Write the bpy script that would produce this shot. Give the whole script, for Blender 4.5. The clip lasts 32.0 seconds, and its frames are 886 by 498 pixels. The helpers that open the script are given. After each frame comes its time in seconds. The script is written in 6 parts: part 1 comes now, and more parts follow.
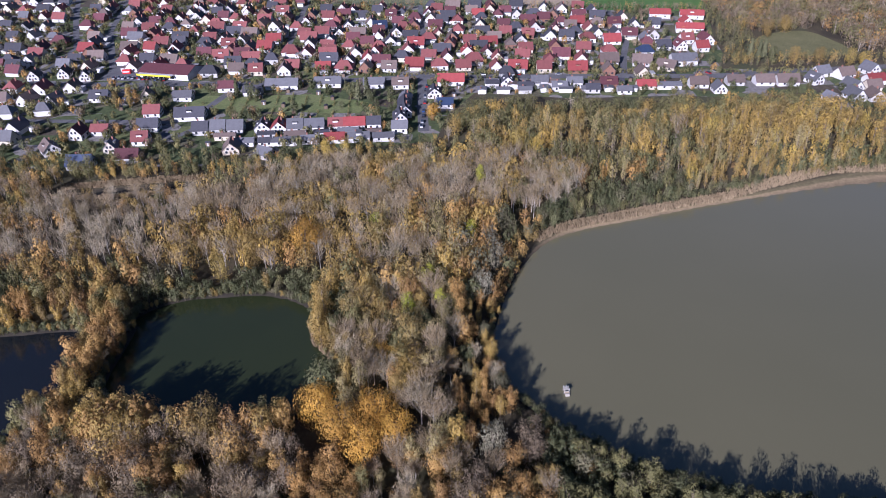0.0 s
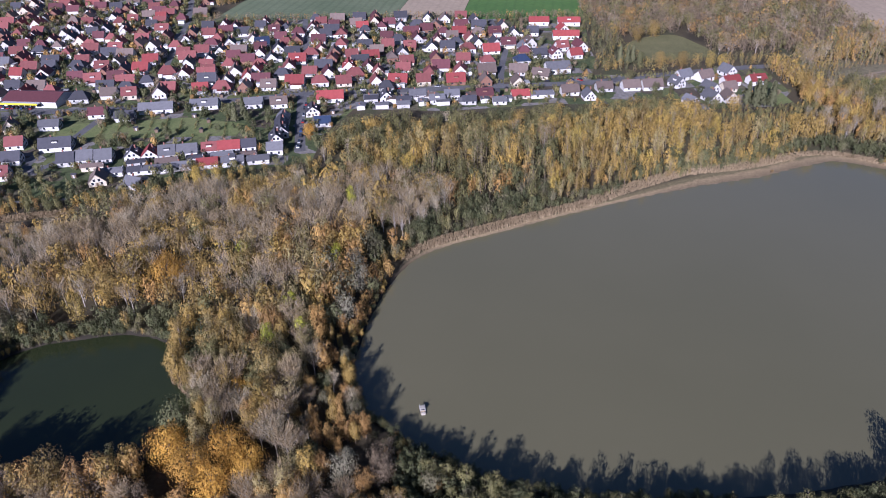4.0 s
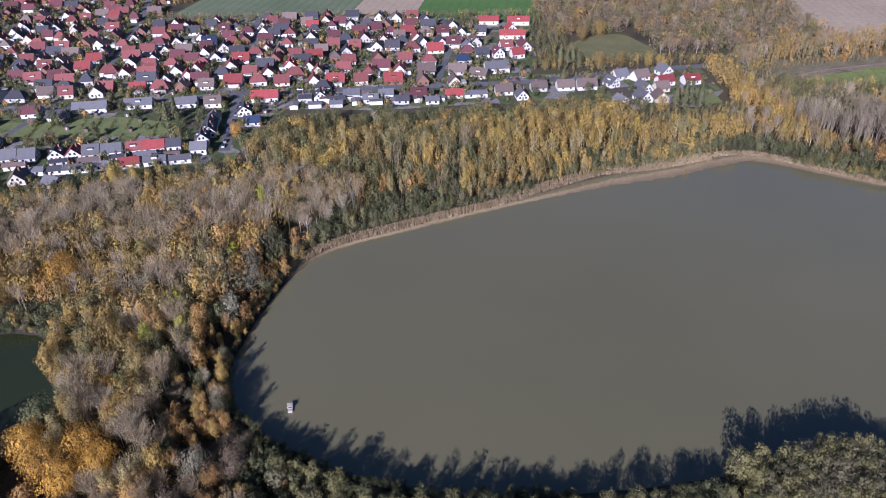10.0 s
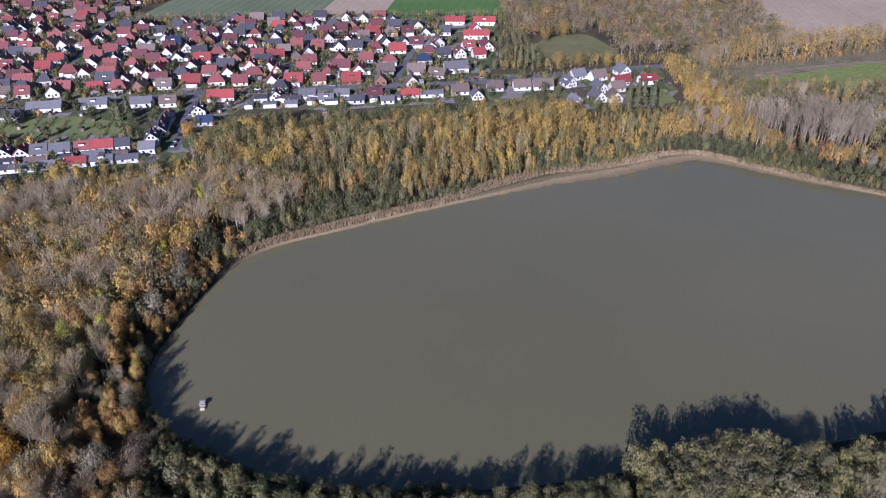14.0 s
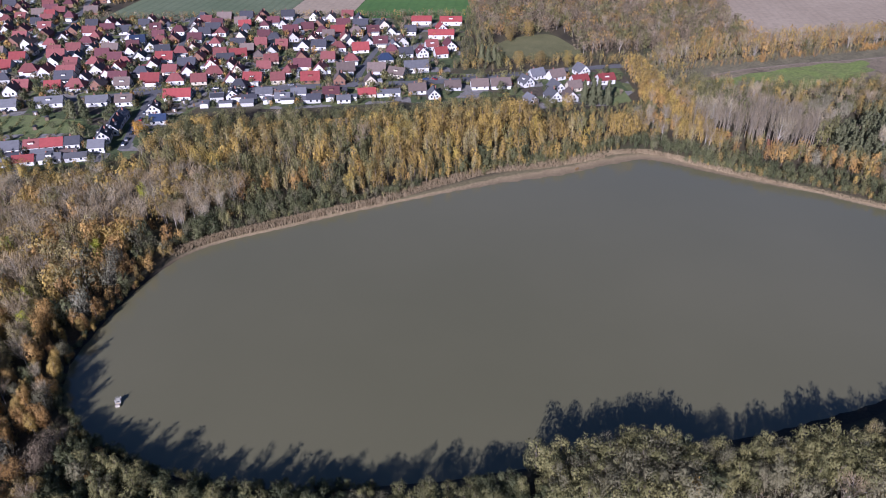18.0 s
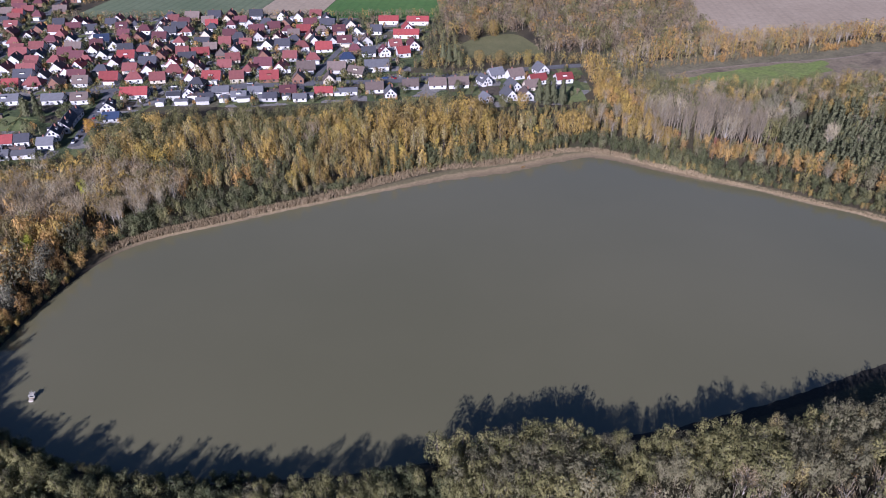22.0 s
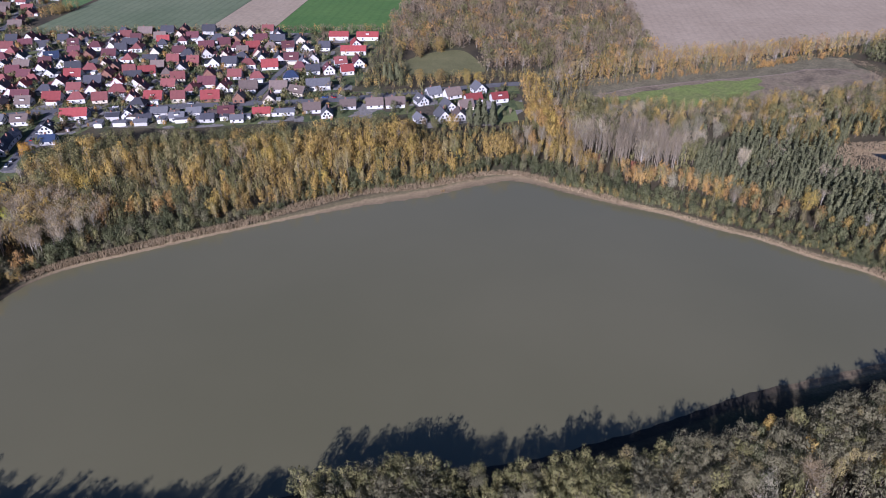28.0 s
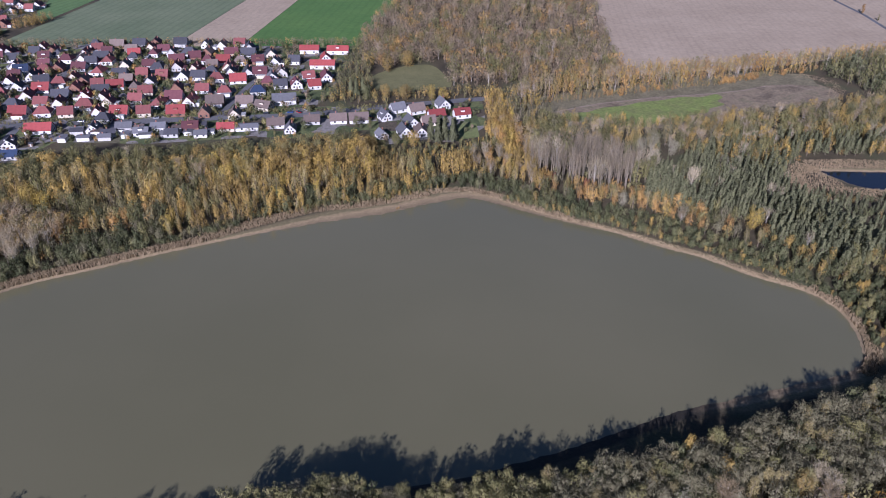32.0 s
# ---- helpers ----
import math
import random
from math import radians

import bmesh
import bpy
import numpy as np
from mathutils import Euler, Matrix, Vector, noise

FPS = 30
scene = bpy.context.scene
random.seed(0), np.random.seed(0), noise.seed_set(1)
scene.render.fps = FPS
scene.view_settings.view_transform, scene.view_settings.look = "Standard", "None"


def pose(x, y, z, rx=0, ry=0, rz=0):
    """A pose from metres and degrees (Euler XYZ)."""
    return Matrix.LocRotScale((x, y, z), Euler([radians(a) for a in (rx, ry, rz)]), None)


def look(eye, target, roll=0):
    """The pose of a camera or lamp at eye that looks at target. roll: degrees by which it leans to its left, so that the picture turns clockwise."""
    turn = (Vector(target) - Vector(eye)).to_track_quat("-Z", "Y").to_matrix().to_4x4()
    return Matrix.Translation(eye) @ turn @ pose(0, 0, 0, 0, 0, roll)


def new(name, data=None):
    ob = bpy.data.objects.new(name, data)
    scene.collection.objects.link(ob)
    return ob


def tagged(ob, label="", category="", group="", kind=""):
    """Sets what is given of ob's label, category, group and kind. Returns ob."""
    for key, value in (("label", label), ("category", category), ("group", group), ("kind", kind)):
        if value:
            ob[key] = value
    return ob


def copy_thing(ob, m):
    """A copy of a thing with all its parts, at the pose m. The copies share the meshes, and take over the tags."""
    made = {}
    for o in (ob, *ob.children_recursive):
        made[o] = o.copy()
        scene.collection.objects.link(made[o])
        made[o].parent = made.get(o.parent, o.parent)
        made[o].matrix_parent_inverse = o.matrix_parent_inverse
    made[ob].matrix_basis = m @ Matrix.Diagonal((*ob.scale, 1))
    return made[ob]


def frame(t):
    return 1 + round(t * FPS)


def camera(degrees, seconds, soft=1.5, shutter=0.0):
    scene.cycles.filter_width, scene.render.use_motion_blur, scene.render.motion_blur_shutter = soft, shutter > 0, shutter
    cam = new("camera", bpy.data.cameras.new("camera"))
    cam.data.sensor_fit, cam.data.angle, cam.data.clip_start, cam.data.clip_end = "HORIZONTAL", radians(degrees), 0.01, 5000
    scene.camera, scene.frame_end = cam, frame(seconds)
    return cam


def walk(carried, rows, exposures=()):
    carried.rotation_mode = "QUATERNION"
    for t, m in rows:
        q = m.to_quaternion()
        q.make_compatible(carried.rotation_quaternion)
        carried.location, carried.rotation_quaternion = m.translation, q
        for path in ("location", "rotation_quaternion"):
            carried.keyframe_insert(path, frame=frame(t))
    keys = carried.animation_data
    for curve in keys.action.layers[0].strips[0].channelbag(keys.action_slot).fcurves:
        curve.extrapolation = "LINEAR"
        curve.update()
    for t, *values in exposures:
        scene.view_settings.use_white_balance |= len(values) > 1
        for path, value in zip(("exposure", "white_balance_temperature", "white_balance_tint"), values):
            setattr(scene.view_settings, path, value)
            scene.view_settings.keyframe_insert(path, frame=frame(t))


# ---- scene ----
cam = camera(64.0, 32.0, soft=0.95)
PATH = [
    (0, (-6.043, 0.373, 149.498), (-6.097, 2.077, 148.453), -1.1),
    (1, (-0.152, 0.214, 151.849), (-0.137, 1.919, 150.802), -1.0),
    (2, (6.123, -0.079, 154.614), (6.21, 1.622, 153.566), -1.0),
    (3, (11.995, -0.335, 157.208), (12.143, 1.363, 156.161), -0.9),
    (3.5, (14.826, -0.417, 157.823), (14.979, 1.281, 156.778), -1.0),
    (5.5, (27.954, -2.175, 159.503), (28.108, -0.48, 158.453), -1.0),
    (6, (31.159, -2.82, 159.733), (31.316, -1.125, 158.683), -1.0),
    (7, (37.962, -3.723, 160.002), (38.12, -2.029, 158.95), -1.0),
    (8, (45.006, -4.673, 160.17), (45.163, -2.98, 159.117), -1.0),
    (9, (51.981, -5.839, 160.286), (52.139, -4.146, 159.234), -1.0),
    (10, (58.701, -7.023, 160.226), (58.86, -5.33, 159.173), -0.9),
    (11, (65.436, -8.104, 160.255), (65.596, -6.411, 159.203), -0.9),
    (12, (72.177, -9.089, 160.037), (72.339, -7.396, 158.985), -0.9),
    (13, (78.685, -10.055, 159.678), (78.85, -8.362, 158.627), -0.8),
    (14, (85.474, -11.089, 159.542), (85.64, -9.395, 158.491), -0.8),
    (14.5, (88.739, -11.761, 159.578), (88.905, -10.067, 158.528), -0.8),
    (16.5, (101.514, -13.778, 159.348), (101.686, -12.085, 158.297), -0.7),
    (17, (104.642, -14.317, 159.263), (104.815, -12.624, 158.213), -0.7),
    (18, (110.711, -15.054, 158.741), (110.888, -13.361, 157.692), -0.6),
    (19, (117.117, -16.184, 157.621), (117.294, -14.49, 156.572), -0.7),
    (20, (123.759, -17.296, 156.094), (123.938, -15.601, 155.046), -0.7),
    (21, (130.131, -18.582, 155.552), (130.313, -16.887, 154.505), -0.5),
    (22, (136.553, -19.589, 156.857), (136.739, -17.894, 155.813), -0.4),
    (23, (142.812, -20.594, 159.257), (143.002, -18.9, 158.212), -0.3),
    (24, (149.316, -21.796, 162.044), (149.506, -20.103, 160.997), -0.4),
    (25, (155.466, -22.864, 164.827), (155.659, -21.172, 163.779), -0.4),
    (25.5, (158.527, -23.313, 165.78), (158.722, -21.621, 164.732), -0.4),
    (27.5, (171.119, -24.819, 172.01), (171.32, -23.13, 170.958), -0.4),
    (28, (174.192, -25.388, 172.954), (174.396, -23.699, 171.903), -0.3),
    (29, (180.019, -26.738, 175.388), (180.229, -25.048, 174.339), -0.1),
    (30, (185.286, -27.929, 177.745), (185.501, -26.238, 176.699), 0.0),
    (31, (189.358, -28.511, 179.609), (189.579, -26.819, 178.566), 0.1),
    (32, (193.538, -29.522, 181.016), (193.767, -27.828, 179.977), 0.2),
]
walk(cam, [(t, look(eye, target, roll)) for t, eye, target, roll in PATH], [(0.0, 0.74, 5340, 30), (16.0, 0.71, 5320, 30), (32.0, 0.67, 5290, 30)])

# ---------------------------------------------------------------- light
SUN_EL, SUN_AZ = 24.5, 206.5          # degrees; azimuth clockwise from +y
world = bpy.data.worlds.new("sky")
scene.world = world
world.use_nodes = True
wn = world.node_tree.nodes
sky = wn.new("ShaderNodeTexSky")
sky.sky_type, sky.sun_disc = "NISHITA", False
sky.sun_elevation, sky.sun_rotation = radians(SUN_EL), radians(SUN_AZ)
sky.air_density, sky.dust_density, sky.ozone_density = 1.0, 0.3, 4.5
world.node_tree.links.new(sky.outputs[0], wn["Background"].inputs[0])
wn["Background"].inputs[1].default_value = 0.043
sun = new("sun", bpy.data.lights.new("sun", "SUN"))
sun.data.energy, sun.data.angle, sun.data.color = 5.7, radians(0.53), (1.0, 0.94, 0.86)
az, el = radians(SUN_AZ), radians(SUN_EL)
sun_from = Vector((math.sin(az) * math.cos(el), math.cos(az) * math.cos(el), math.sin(el)))
sun.matrix_world = look(sun_from * 600, (0, 0, 0))

# ---------------------------------------------------------------- materials
def material(name, rough=0.8, metal=0.0, spec=0.3):
    m = bpy.data.materials.new(name)
    m.use_nodes = True
    b = m.node_tree.nodes["Principled BSDF"]
    b.inputs["Roughness"].default_value, b.inputs["Metallic"].default_value = rough, metal
    b.inputs["Specular IOR Level"].default_value = spec
    return m, m.node_tree.nodes, m.node_tree.links, b


def ramp(nodes, stops):
    r = nodes.new("ShaderNodeValToRGB")
    e = r.color_ramp.elements
    while len(e) < len(stops):
        e.new(0.5)
    for k, (p, c) in zip(e, stops):
        k.position, k.color = p, (*c, 1)
    return r


def noise_node(nodes, links, scale, detail=4, rough=0.6, coord="Object"):
    tc = nodes.new("ShaderNodeTexCoord")
    n = nodes.new("ShaderNodeTexNoise")
    n.inputs["Scale"].default_value, n.inputs["Detail"].default_value, n.inputs["Roughness"].default_value = scale, detail, rough
    links.new(tc.outputs[coord], n.inputs["Vector"])
    return n


def mix_node(nodes, links, fac, a, b, mode="MIX"):
    m = nodes.new("ShaderNodeMix")
    m.data_type, m.blend_type = "RGBA", mode
    for sock, v in ((m.inputs[0], fac), (m.inputs[6], a), (m.inputs[7], b)):
        if isinstance(v, (int, float)):
            sock.default_value = v
        elif isinstance(v, tuple):
            sock.default_value = (*v, 1)
        else:
            links.new(v, sock)
    return m.outputs[2]


def bump(nodes, links, height, strength, dist, bsdf):
    b = nodes.new("ShaderNodeBump")
    b.inputs["Strength"].default_value, b.inputs["Distance"].default_value = strength, dist
    links.new(height, b.inputs["Height"])
    links.new(b.outputs[0], bsdf.inputs["Normal"])


def mottled(name, dark, light, big=0.05, small=0.8, rough=0.85, relief=0.0, third=None):
    """A surface whose colour varies at two scales."""
    m, n, l, b = material(name, rough)
    n1, n2 = noise_node(n, l, big, 5), noise_node(n, l, small, 4, 0.7)
    r1 = ramp(n, [(0.3, dark), (0.7, light)] if third is None else [(0.3, dark), (0.52, light), (0.7, third)])
    l.new(n1.outputs[0], r1.inputs[0])
    r2 = ramp(n, [(0.25, (0.55, 0.55, 0.55)), (0.75, (1.35, 1.35, 1.35))])
    l.new(n2.outputs[0], r2.inputs[0])
    l.new(mix_node(n, l, 1.0, r1.outputs[0], r2.outputs[0], "MULTIPLY"), b.inputs["Base Color"])
    if relief:
        bump(n, l, n2.outputs[0], 0.6, relief, b)
    return m


def leaf_material(name, a, b_, c, rough=0.7, open_=True):
    """Leaves: the colour goes from tree to tree (tint) and from leaf to leaf (vary). open_: gaps show between the leaves."""
    m, n, l, b = material(name, rough, spec=0.2)
    info, tint, vary = n.new("ShaderNodeObjectInfo"), n.new("ShaderNodeAttribute"), n.new("ShaderNodeAttribute")
    tint.attribute_name, vary.attribute_name = "tint", "vary"
    add = n.new("ShaderNodeMath")
    l.new(info.outputs["Random"], add.inputs[0])
    l.new(tint.outputs["Fac"], add.inputs[1])
    fr = n.new("ShaderNodeMath")
    fr.operation = "FRACT"
    l.new(add.outputs[0], fr.inputs[0])
    mx = n.new("ShaderNodeMath")
    mx.operation = "MULTIPLY_ADD"
    mx.inputs[1].default_value = 0.68
    l.new(fr.outputs[0], mx.inputs[0])
    half = n.new("ShaderNodeMath")
    half.operation = "MULTIPLY"
    half.inputs[1].default_value = 0.26
    l.new(vary.outputs["Fac"], half.inputs[0])
    l.new(half.outputs[0], mx.inputs[2])
    r = ramp(n, [(p, tuple(2.05 * v for v in q)) for p, q in ((0.1, a), (0.5, b_), (0.9, c))])
    l.new(mx.outputs[0], r.inputs[0])
    fine = noise_node(n, l, 2.1, 5, 0.8)
    r2 = ramp(n, [(0.32, (0.62, 0.62, 0.62)), (0.68, (1.38, 1.38, 1.38))])
    l.new(fine.outputs[0], r2.inputs[0])
    leafy_ = mix_node(n, l, 1.0, r.outputs[0], r2.outputs[0], "MULTIPLY")
    l.new(leafy_, b.inputs["Base Color"])
    thin, both = n.new("ShaderNodeBsdfTranslucent"), n.new("ShaderNodeMixShader")
    l.new(leafy_, thin.inputs["Color"])
    both.inputs[0].default_value = 0.28
    l.new(b.outputs[0], both.inputs[1])
    l.new(thin.outputs[0], both.inputs[2])
    if not open_:
        l.new(both.outputs[0], n["Material Output"].inputs["Surface"])
        return m
    # each spray is many small leaves with gaps between them
    gaps, clear, cut, leaves_ = noise_node(n, l, 4.5, 2, 0.7), n.new("ShaderNodeBsdfTransparent"), n.new("ShaderNodeMath"), n.new("ShaderNodeMixShader")
    cut.operation = "GREATER_THAN"
    cut.inputs[1].default_value = 0.42
    l.new(gaps.outputs[0], cut.inputs[0])
    l.new(cut.outputs[0], leaves_.inputs[0])
    l.new(clear.outputs[0], leaves_.inputs[1])
    l.new(both.outputs[0], leaves_.inputs[2])
    l.new(leaves_.outputs[0], n["Material Output"].inputs["Surface"])
    return m


LEAF = {
    "golden": leaf_material("golden_leaves", (0.095, 0.069, 0.025), (0.16, 0.112, 0.034), (0.235, 0.162, 0.041)),
    "rust": leaf_material("rust_leaves", (0.112, 0.068, 0.027), (0.185, 0.110, 0.036), (0.24, 0.158, 0.052)),
    "yellow": leaf_material("yellow_leaves", (0.135, 0.102, 0.029), (0.205, 0.15, 0.036), (0.262, 0.193, 0.041)),
    "orange": leaf_material("orange_leaves", (0.16, 0.093, 0.019), (0.24, 0.136, 0.024), (0.30, 0.18, 0.032)),
    "olive": leaf_material("olive_leaves", (0.05, 0.048, 0.02), (0.084, 0.078, 0.031), (0.124, 0.111, 0.045)),
    "green": leaf_material("green_leaves", (0.031, 0.035, 0.016), (0.05, 0.053, 0.024), (0.08, 0.079, 0.037)),
    "willow": leaf_material("willow_leaves", (0.052, 0.048, 0.027), (0.08, 0.073, 0.041), (0.113, 0.102, 0.058)),
    "fading": leaf_material("fading_leaves", (0.095, 0.082, 0.036), (0.15, 0.123, 0.052), (0.205, 0.168, 0.072)),
    "silver": leaf_material("silver_leaves", (0.09, 0.083, 0.054), (0.13, 0.12, 0.08), (0.17, 0.158, 0.108)),
    "lime": leaf_material("lime_leaves", (0.105, 0.12, 0.016), (0.18, 0.185, 0.022), (0.24, 0.24, 0.032)),
    "pine": leaf_material("pine_needles", (0.042, 0.044, 0.023), (0.064, 0.066, 0.034), (0.09, 0.089, 0.046), open_=False),
    "red": leaf_material("red_leaves", (0.075, 0.022, 0.018), (0.125, 0.04, 0.032), (0.17, 0.065, 0.044)),
    "bare": leaf_material("grey_twigs", (0.118, 0.099, 0.061), (0.17, 0.143, 0.09), (0.222, 0.188, 0.122), open_=False),
    "twig": leaf_material("brown_twigs", (0.10, 0.077, 0.044), (0.148, 0.114, 0.065), (0.195, 0.153, 0.09), open_=False),
    "brown": leaf_material("brown_leaves", (0.072, 0.055, 0.036), (0.106, 0.082, 0.052), (0.143, 0.114, 0.072)),
    "poplar": leaf_material("poplar_twigs", (0.08, 0.066, 0.042), (0.12, 0.097, 0.063), (0.16, 0.13, 0.088), open_=False),
    "reed": leaf_material("dry_reed", (0.095, 0.073, 0.043), (0.14, 0.107, 0.064), (0.18, 0.14, 0.087), open_=False),
}
BARK = mottled("bark", (0.10, 0.08, 0.06), (0.22, 0.18, 0.14), 0.6, 6.0, 0.9)
GREY_BARK = mottled("grey_bark", (0.13, 0.105, 0.08), (0.25, 0.205, 0.165), 0.6, 5.0, 0.85)
STEM_BARK = mottled("stem_bark", (0.14, 0.118, 0.087), (0.26, 0.222, 0.172), 0.6, 5.0, 0.85)
PALE_BARK = mottled("pale_bark", (0.28, 0.25, 0.21), (0.52, 0.48, 0.43), 0.6, 5.0, 0.85)
ASPHALT = mottled("asphalt", (0.075, 0.075, 0.08), (0.125, 0.125, 0.13), 0.06, 1.5, 0.9)
PAVING = mottled("paving", (0.12, 0.115, 0.11), (0.20, 0.19, 0.18), 0.15, 2.0, 0.9)
LAWN = mottled("lawn", (0.085, 0.11, 0.036), (0.135, 0.158, 0.055), 0.08, 1.2, 0.95, 0.02, (0.115, 0.11, 0.055))
DRYGRASS = mottled("dry_grass", (0.10, 0.10, 0.04), (0.15, 0.14, 0.06), 0.06, 0.8, 0.95, 0.02)
MEADOW = mottled("meadow", (0.135, 0.145, 0.05), (0.15, 0.20, 0.045), 0.08, 0.5, 0.95, 0.02)
ROUGH = mottled("rough_grass", (0.10, 0.09, 0.052), (0.175, 0.152, 0.09), 0.08, 0.6, 0.95, 0.04)
MARSH = mottled("marsh", (0.105, 0.082, 0.054), (0.19, 0.15, 0.098), 0.05, 0.5, 0.95, 0.05, (0.14, 0.122, 0.07))
TRACK = mottled("dirt_track", (0.15, 0.12, 0.085), (0.25, 0.20, 0.15), 0.1, 1.2, 0.95)


def field_material(name, dark, light, turn, gap=6.0, amount=0.3):
    """A worked field: broad mottling, and faint tramlines along one direction."""
    m, n, l, b = material(name, 0.95)
    tc, mp, wv = n.new("ShaderNodeTexCoord"), n.new("ShaderNodeMapping"), n.new("ShaderNodeTexWave")
    mp.inputs["Rotation"].default_value = (0, 0, radians(turn))
    l.new(tc.outputs["Object"], mp.inputs["Vector"])
    l.new(mp.outputs[0], wv.inputs["Vector"])
    wv.inputs["Scale"].default_value = 0.314 / gap
    wv.inputs["Distortion"].default_value = 1.2
    n1, n2 = noise_node(n, l, 0.012, 6, 0.65), noise_node(n, l, 0.25, 5, 0.7)
    r1 = ramp(n, [(0.3, dark), (0.7, light)])
    l.new(n1.outputs[0], r1.inputs[0])
    r2 = ramp(n, [(0.3, (0.85, 0.85, 0.85)), (0.7, (1.15, 1.15, 1.15))])
    l.new(n2.outputs[0], r2.inputs[0])
    r3 = ramp(n, [(0.0, (1 - amount,) * 3), (0.35, (1.0, 1.0, 1.0))])
    l.new(wv.outputs["Fac"], r3.inputs[0])
    c = mix_node(n, l, 1.0, r1.outputs[0], r2.outputs[0], "MULTIPLY")
    l.new(mix_node(n, l, 1.0, c, r3.outputs[0], "MULTIPLY"), b.inputs["Base Color"])
    return m


STUBBLE = field_material("bare_field", (0.26, 0.205, 0.142), (0.33, 0.265, 0.188), 14, 7, 0.06)
CROP = field_material("young_crop", (0.05, 0.115, 0.025), (0.075, 0.145, 0.032), 14, 9, 0.08)
GREYCROP = field_material("thin_crop", (0.095, 0.125, 0.065), (0.135, 0.16, 0.09), 14, 9, 0.14)
DARKCROP = field_material("dark_crop", (0.06, 0.12, 0.04), (0.09, 0.15, 0.05), 20, 9, 0.15)


def ground_material():
    """Leaf litter, and wet to dry sand where open banks fall to the water; steep banks are coloured dark as shade."""
    m, n, l, b = material("ground", 0.95)
    g = n.new("ShaderNodeNewGeometry")
    sep = n.new("ShaderNodeSeparateXYZ")
    l.new(g.outputs["Position"], sep.inputs[0])
    wob = noise_node(n, l, 0.12, 5, 0.7)
    k = n.new("ShaderNodeMath")
    k.operation = "MULTIPLY_ADD"
    k.inputs[1].default_value = 0.7
    l.new(wob.outputs[0], k.inputs[0])
    l.new(sep.outputs["Z"], k.inputs[2])
    r = ramp(n, [(0.28, (0.10, 0.078, 0.046)), (0.42, (0.175, 0.132, 0.076)), (0.72, (0.23, 0.173, 0.098)), (0.95, (0.12, 0.10, 0.052))])
    l.new(k.outputs[0], r.inputs[0])
    fine = noise_node(n, l, 0.9, 4, 0.7)
    r2 = ramp(n, [(0.25, (0.6, 0.6, 0.6)), (0.75, (1.3, 1.3, 1.3))])
    l.new(fine.outputs[0], r2.inputs[0])
    litter = ramp(n, [(0.35, (0.035, 0.029, 0.017)), (0.5, (0.065, 0.052, 0.028)), (0.65, (0.052, 0.056, 0.025))])
    broad = noise_node(n, l, 0.03, 5)
    l.new(broad.outputs[0], litter.inputs[0])
    high = n.new("ShaderNodeMapRange")
    high.inputs["From Min"].default_value, high.inputs["From Max"].default_value = 0.85, 1.15
    l.new(sep.outputs["Z"], high.inputs["Value"])
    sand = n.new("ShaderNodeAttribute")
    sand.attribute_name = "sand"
    # near-black where sand is 0: shade below the bank trees, put into the colour
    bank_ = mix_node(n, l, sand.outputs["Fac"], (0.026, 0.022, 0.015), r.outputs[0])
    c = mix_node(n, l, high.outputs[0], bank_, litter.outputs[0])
    l.new(mix_node(n, l, 1.0, c, r2.outputs[0], "MULTIPLY"), b.inputs["Base Color"])
    bump(n, l, fine.outputs[0], 0.5, 0.06, b)
    return m


def garden_material():
    """Back gardens: plots of lawn, soil and paving a house's width across."""
    m, n, l, b = material("gardens", 0.95)
    tc = n.new("ShaderNodeTexCoord")
    v = n.new("ShaderNodeTexVoronoi")
    v.distance = "CHEBYCHEV"
    v.inputs["Scale"].default_value = 0.085
    l.new(tc.outputs["Object"], v.inputs["Vector"])
    sep = n.new("ShaderNodeSeparateColor")
    l.new(v.outputs["Color"], sep.inputs[0])
    r = ramp(n, [(0.0, (0.062, 0.082, 0.03)), (0.30, (0.105, 0.12, 0.044)), (0.50, (0.075, 0.061, 0.042)), (0.64, (0.19, 0.178, 0.165)), (0.84, (0.10, 0.092, 0.054))])
    r.color_ramp.interpolation = "CONSTANT"
    l.new(sep.outputs[0], r.inputs[0])
    fine = noise_node(n, l, 0.5, 5, 0.75)
    r2 = ramp(n, [(0.3, (0.45, 0.45, 0.45)), (0.7, (1.3, 1.3, 1.3))])
    l.new(fine.outputs[0], r2.inputs[0])
    l.new(mix_node(n, l, 1.0, r.outputs[0], r2.outputs[0], "MULTIPLY"), b.inputs["Base Color"])
    return m


def water_material(name, deep, silt, rough=0.12, spec=0.5):
    """Turbid water: a matt body of silt under a faintly rippled surface."""
    m, n, l, b = material(name, rough, spec=spec)
    n1 = noise_node(n, l, 0.008, 4, 0.5)
    r = ramp(n, [(0.35, deep), (0.65, silt)])
    l.new(n1.outputs[0], r.inputs[0])
    l.new(r.outputs[0], b.inputs["Base Color"])
    n2 = noise_node(n, l, 1.6, 3, 0.6)
    bump(n, l, n2.outputs[0], 0.12, 0.05, b)
    b.inputs["IOR"].default_value = 1.38
    return m


GROUND, GARDEN = ground_material(), garden_material()
LAKE = water_material("lake_water", (0.107, 0.100, 0.0535), (0.119, 0.110, 0.0605), 0.06, 1.0)
DARKWATER = water_material("dark_water", (0.008, 0.010, 0.012), (0.012, 0.015, 0.016), 0.1)
POND = water_material("pond_water", (0.018, 0.024, 0.010), (0.026, 0.033, 0.013))


def wall_material(name, col):
    return mottled(name, tuple(c * 0.88 for c in col), col, 0.3, 2.5, 0.9)


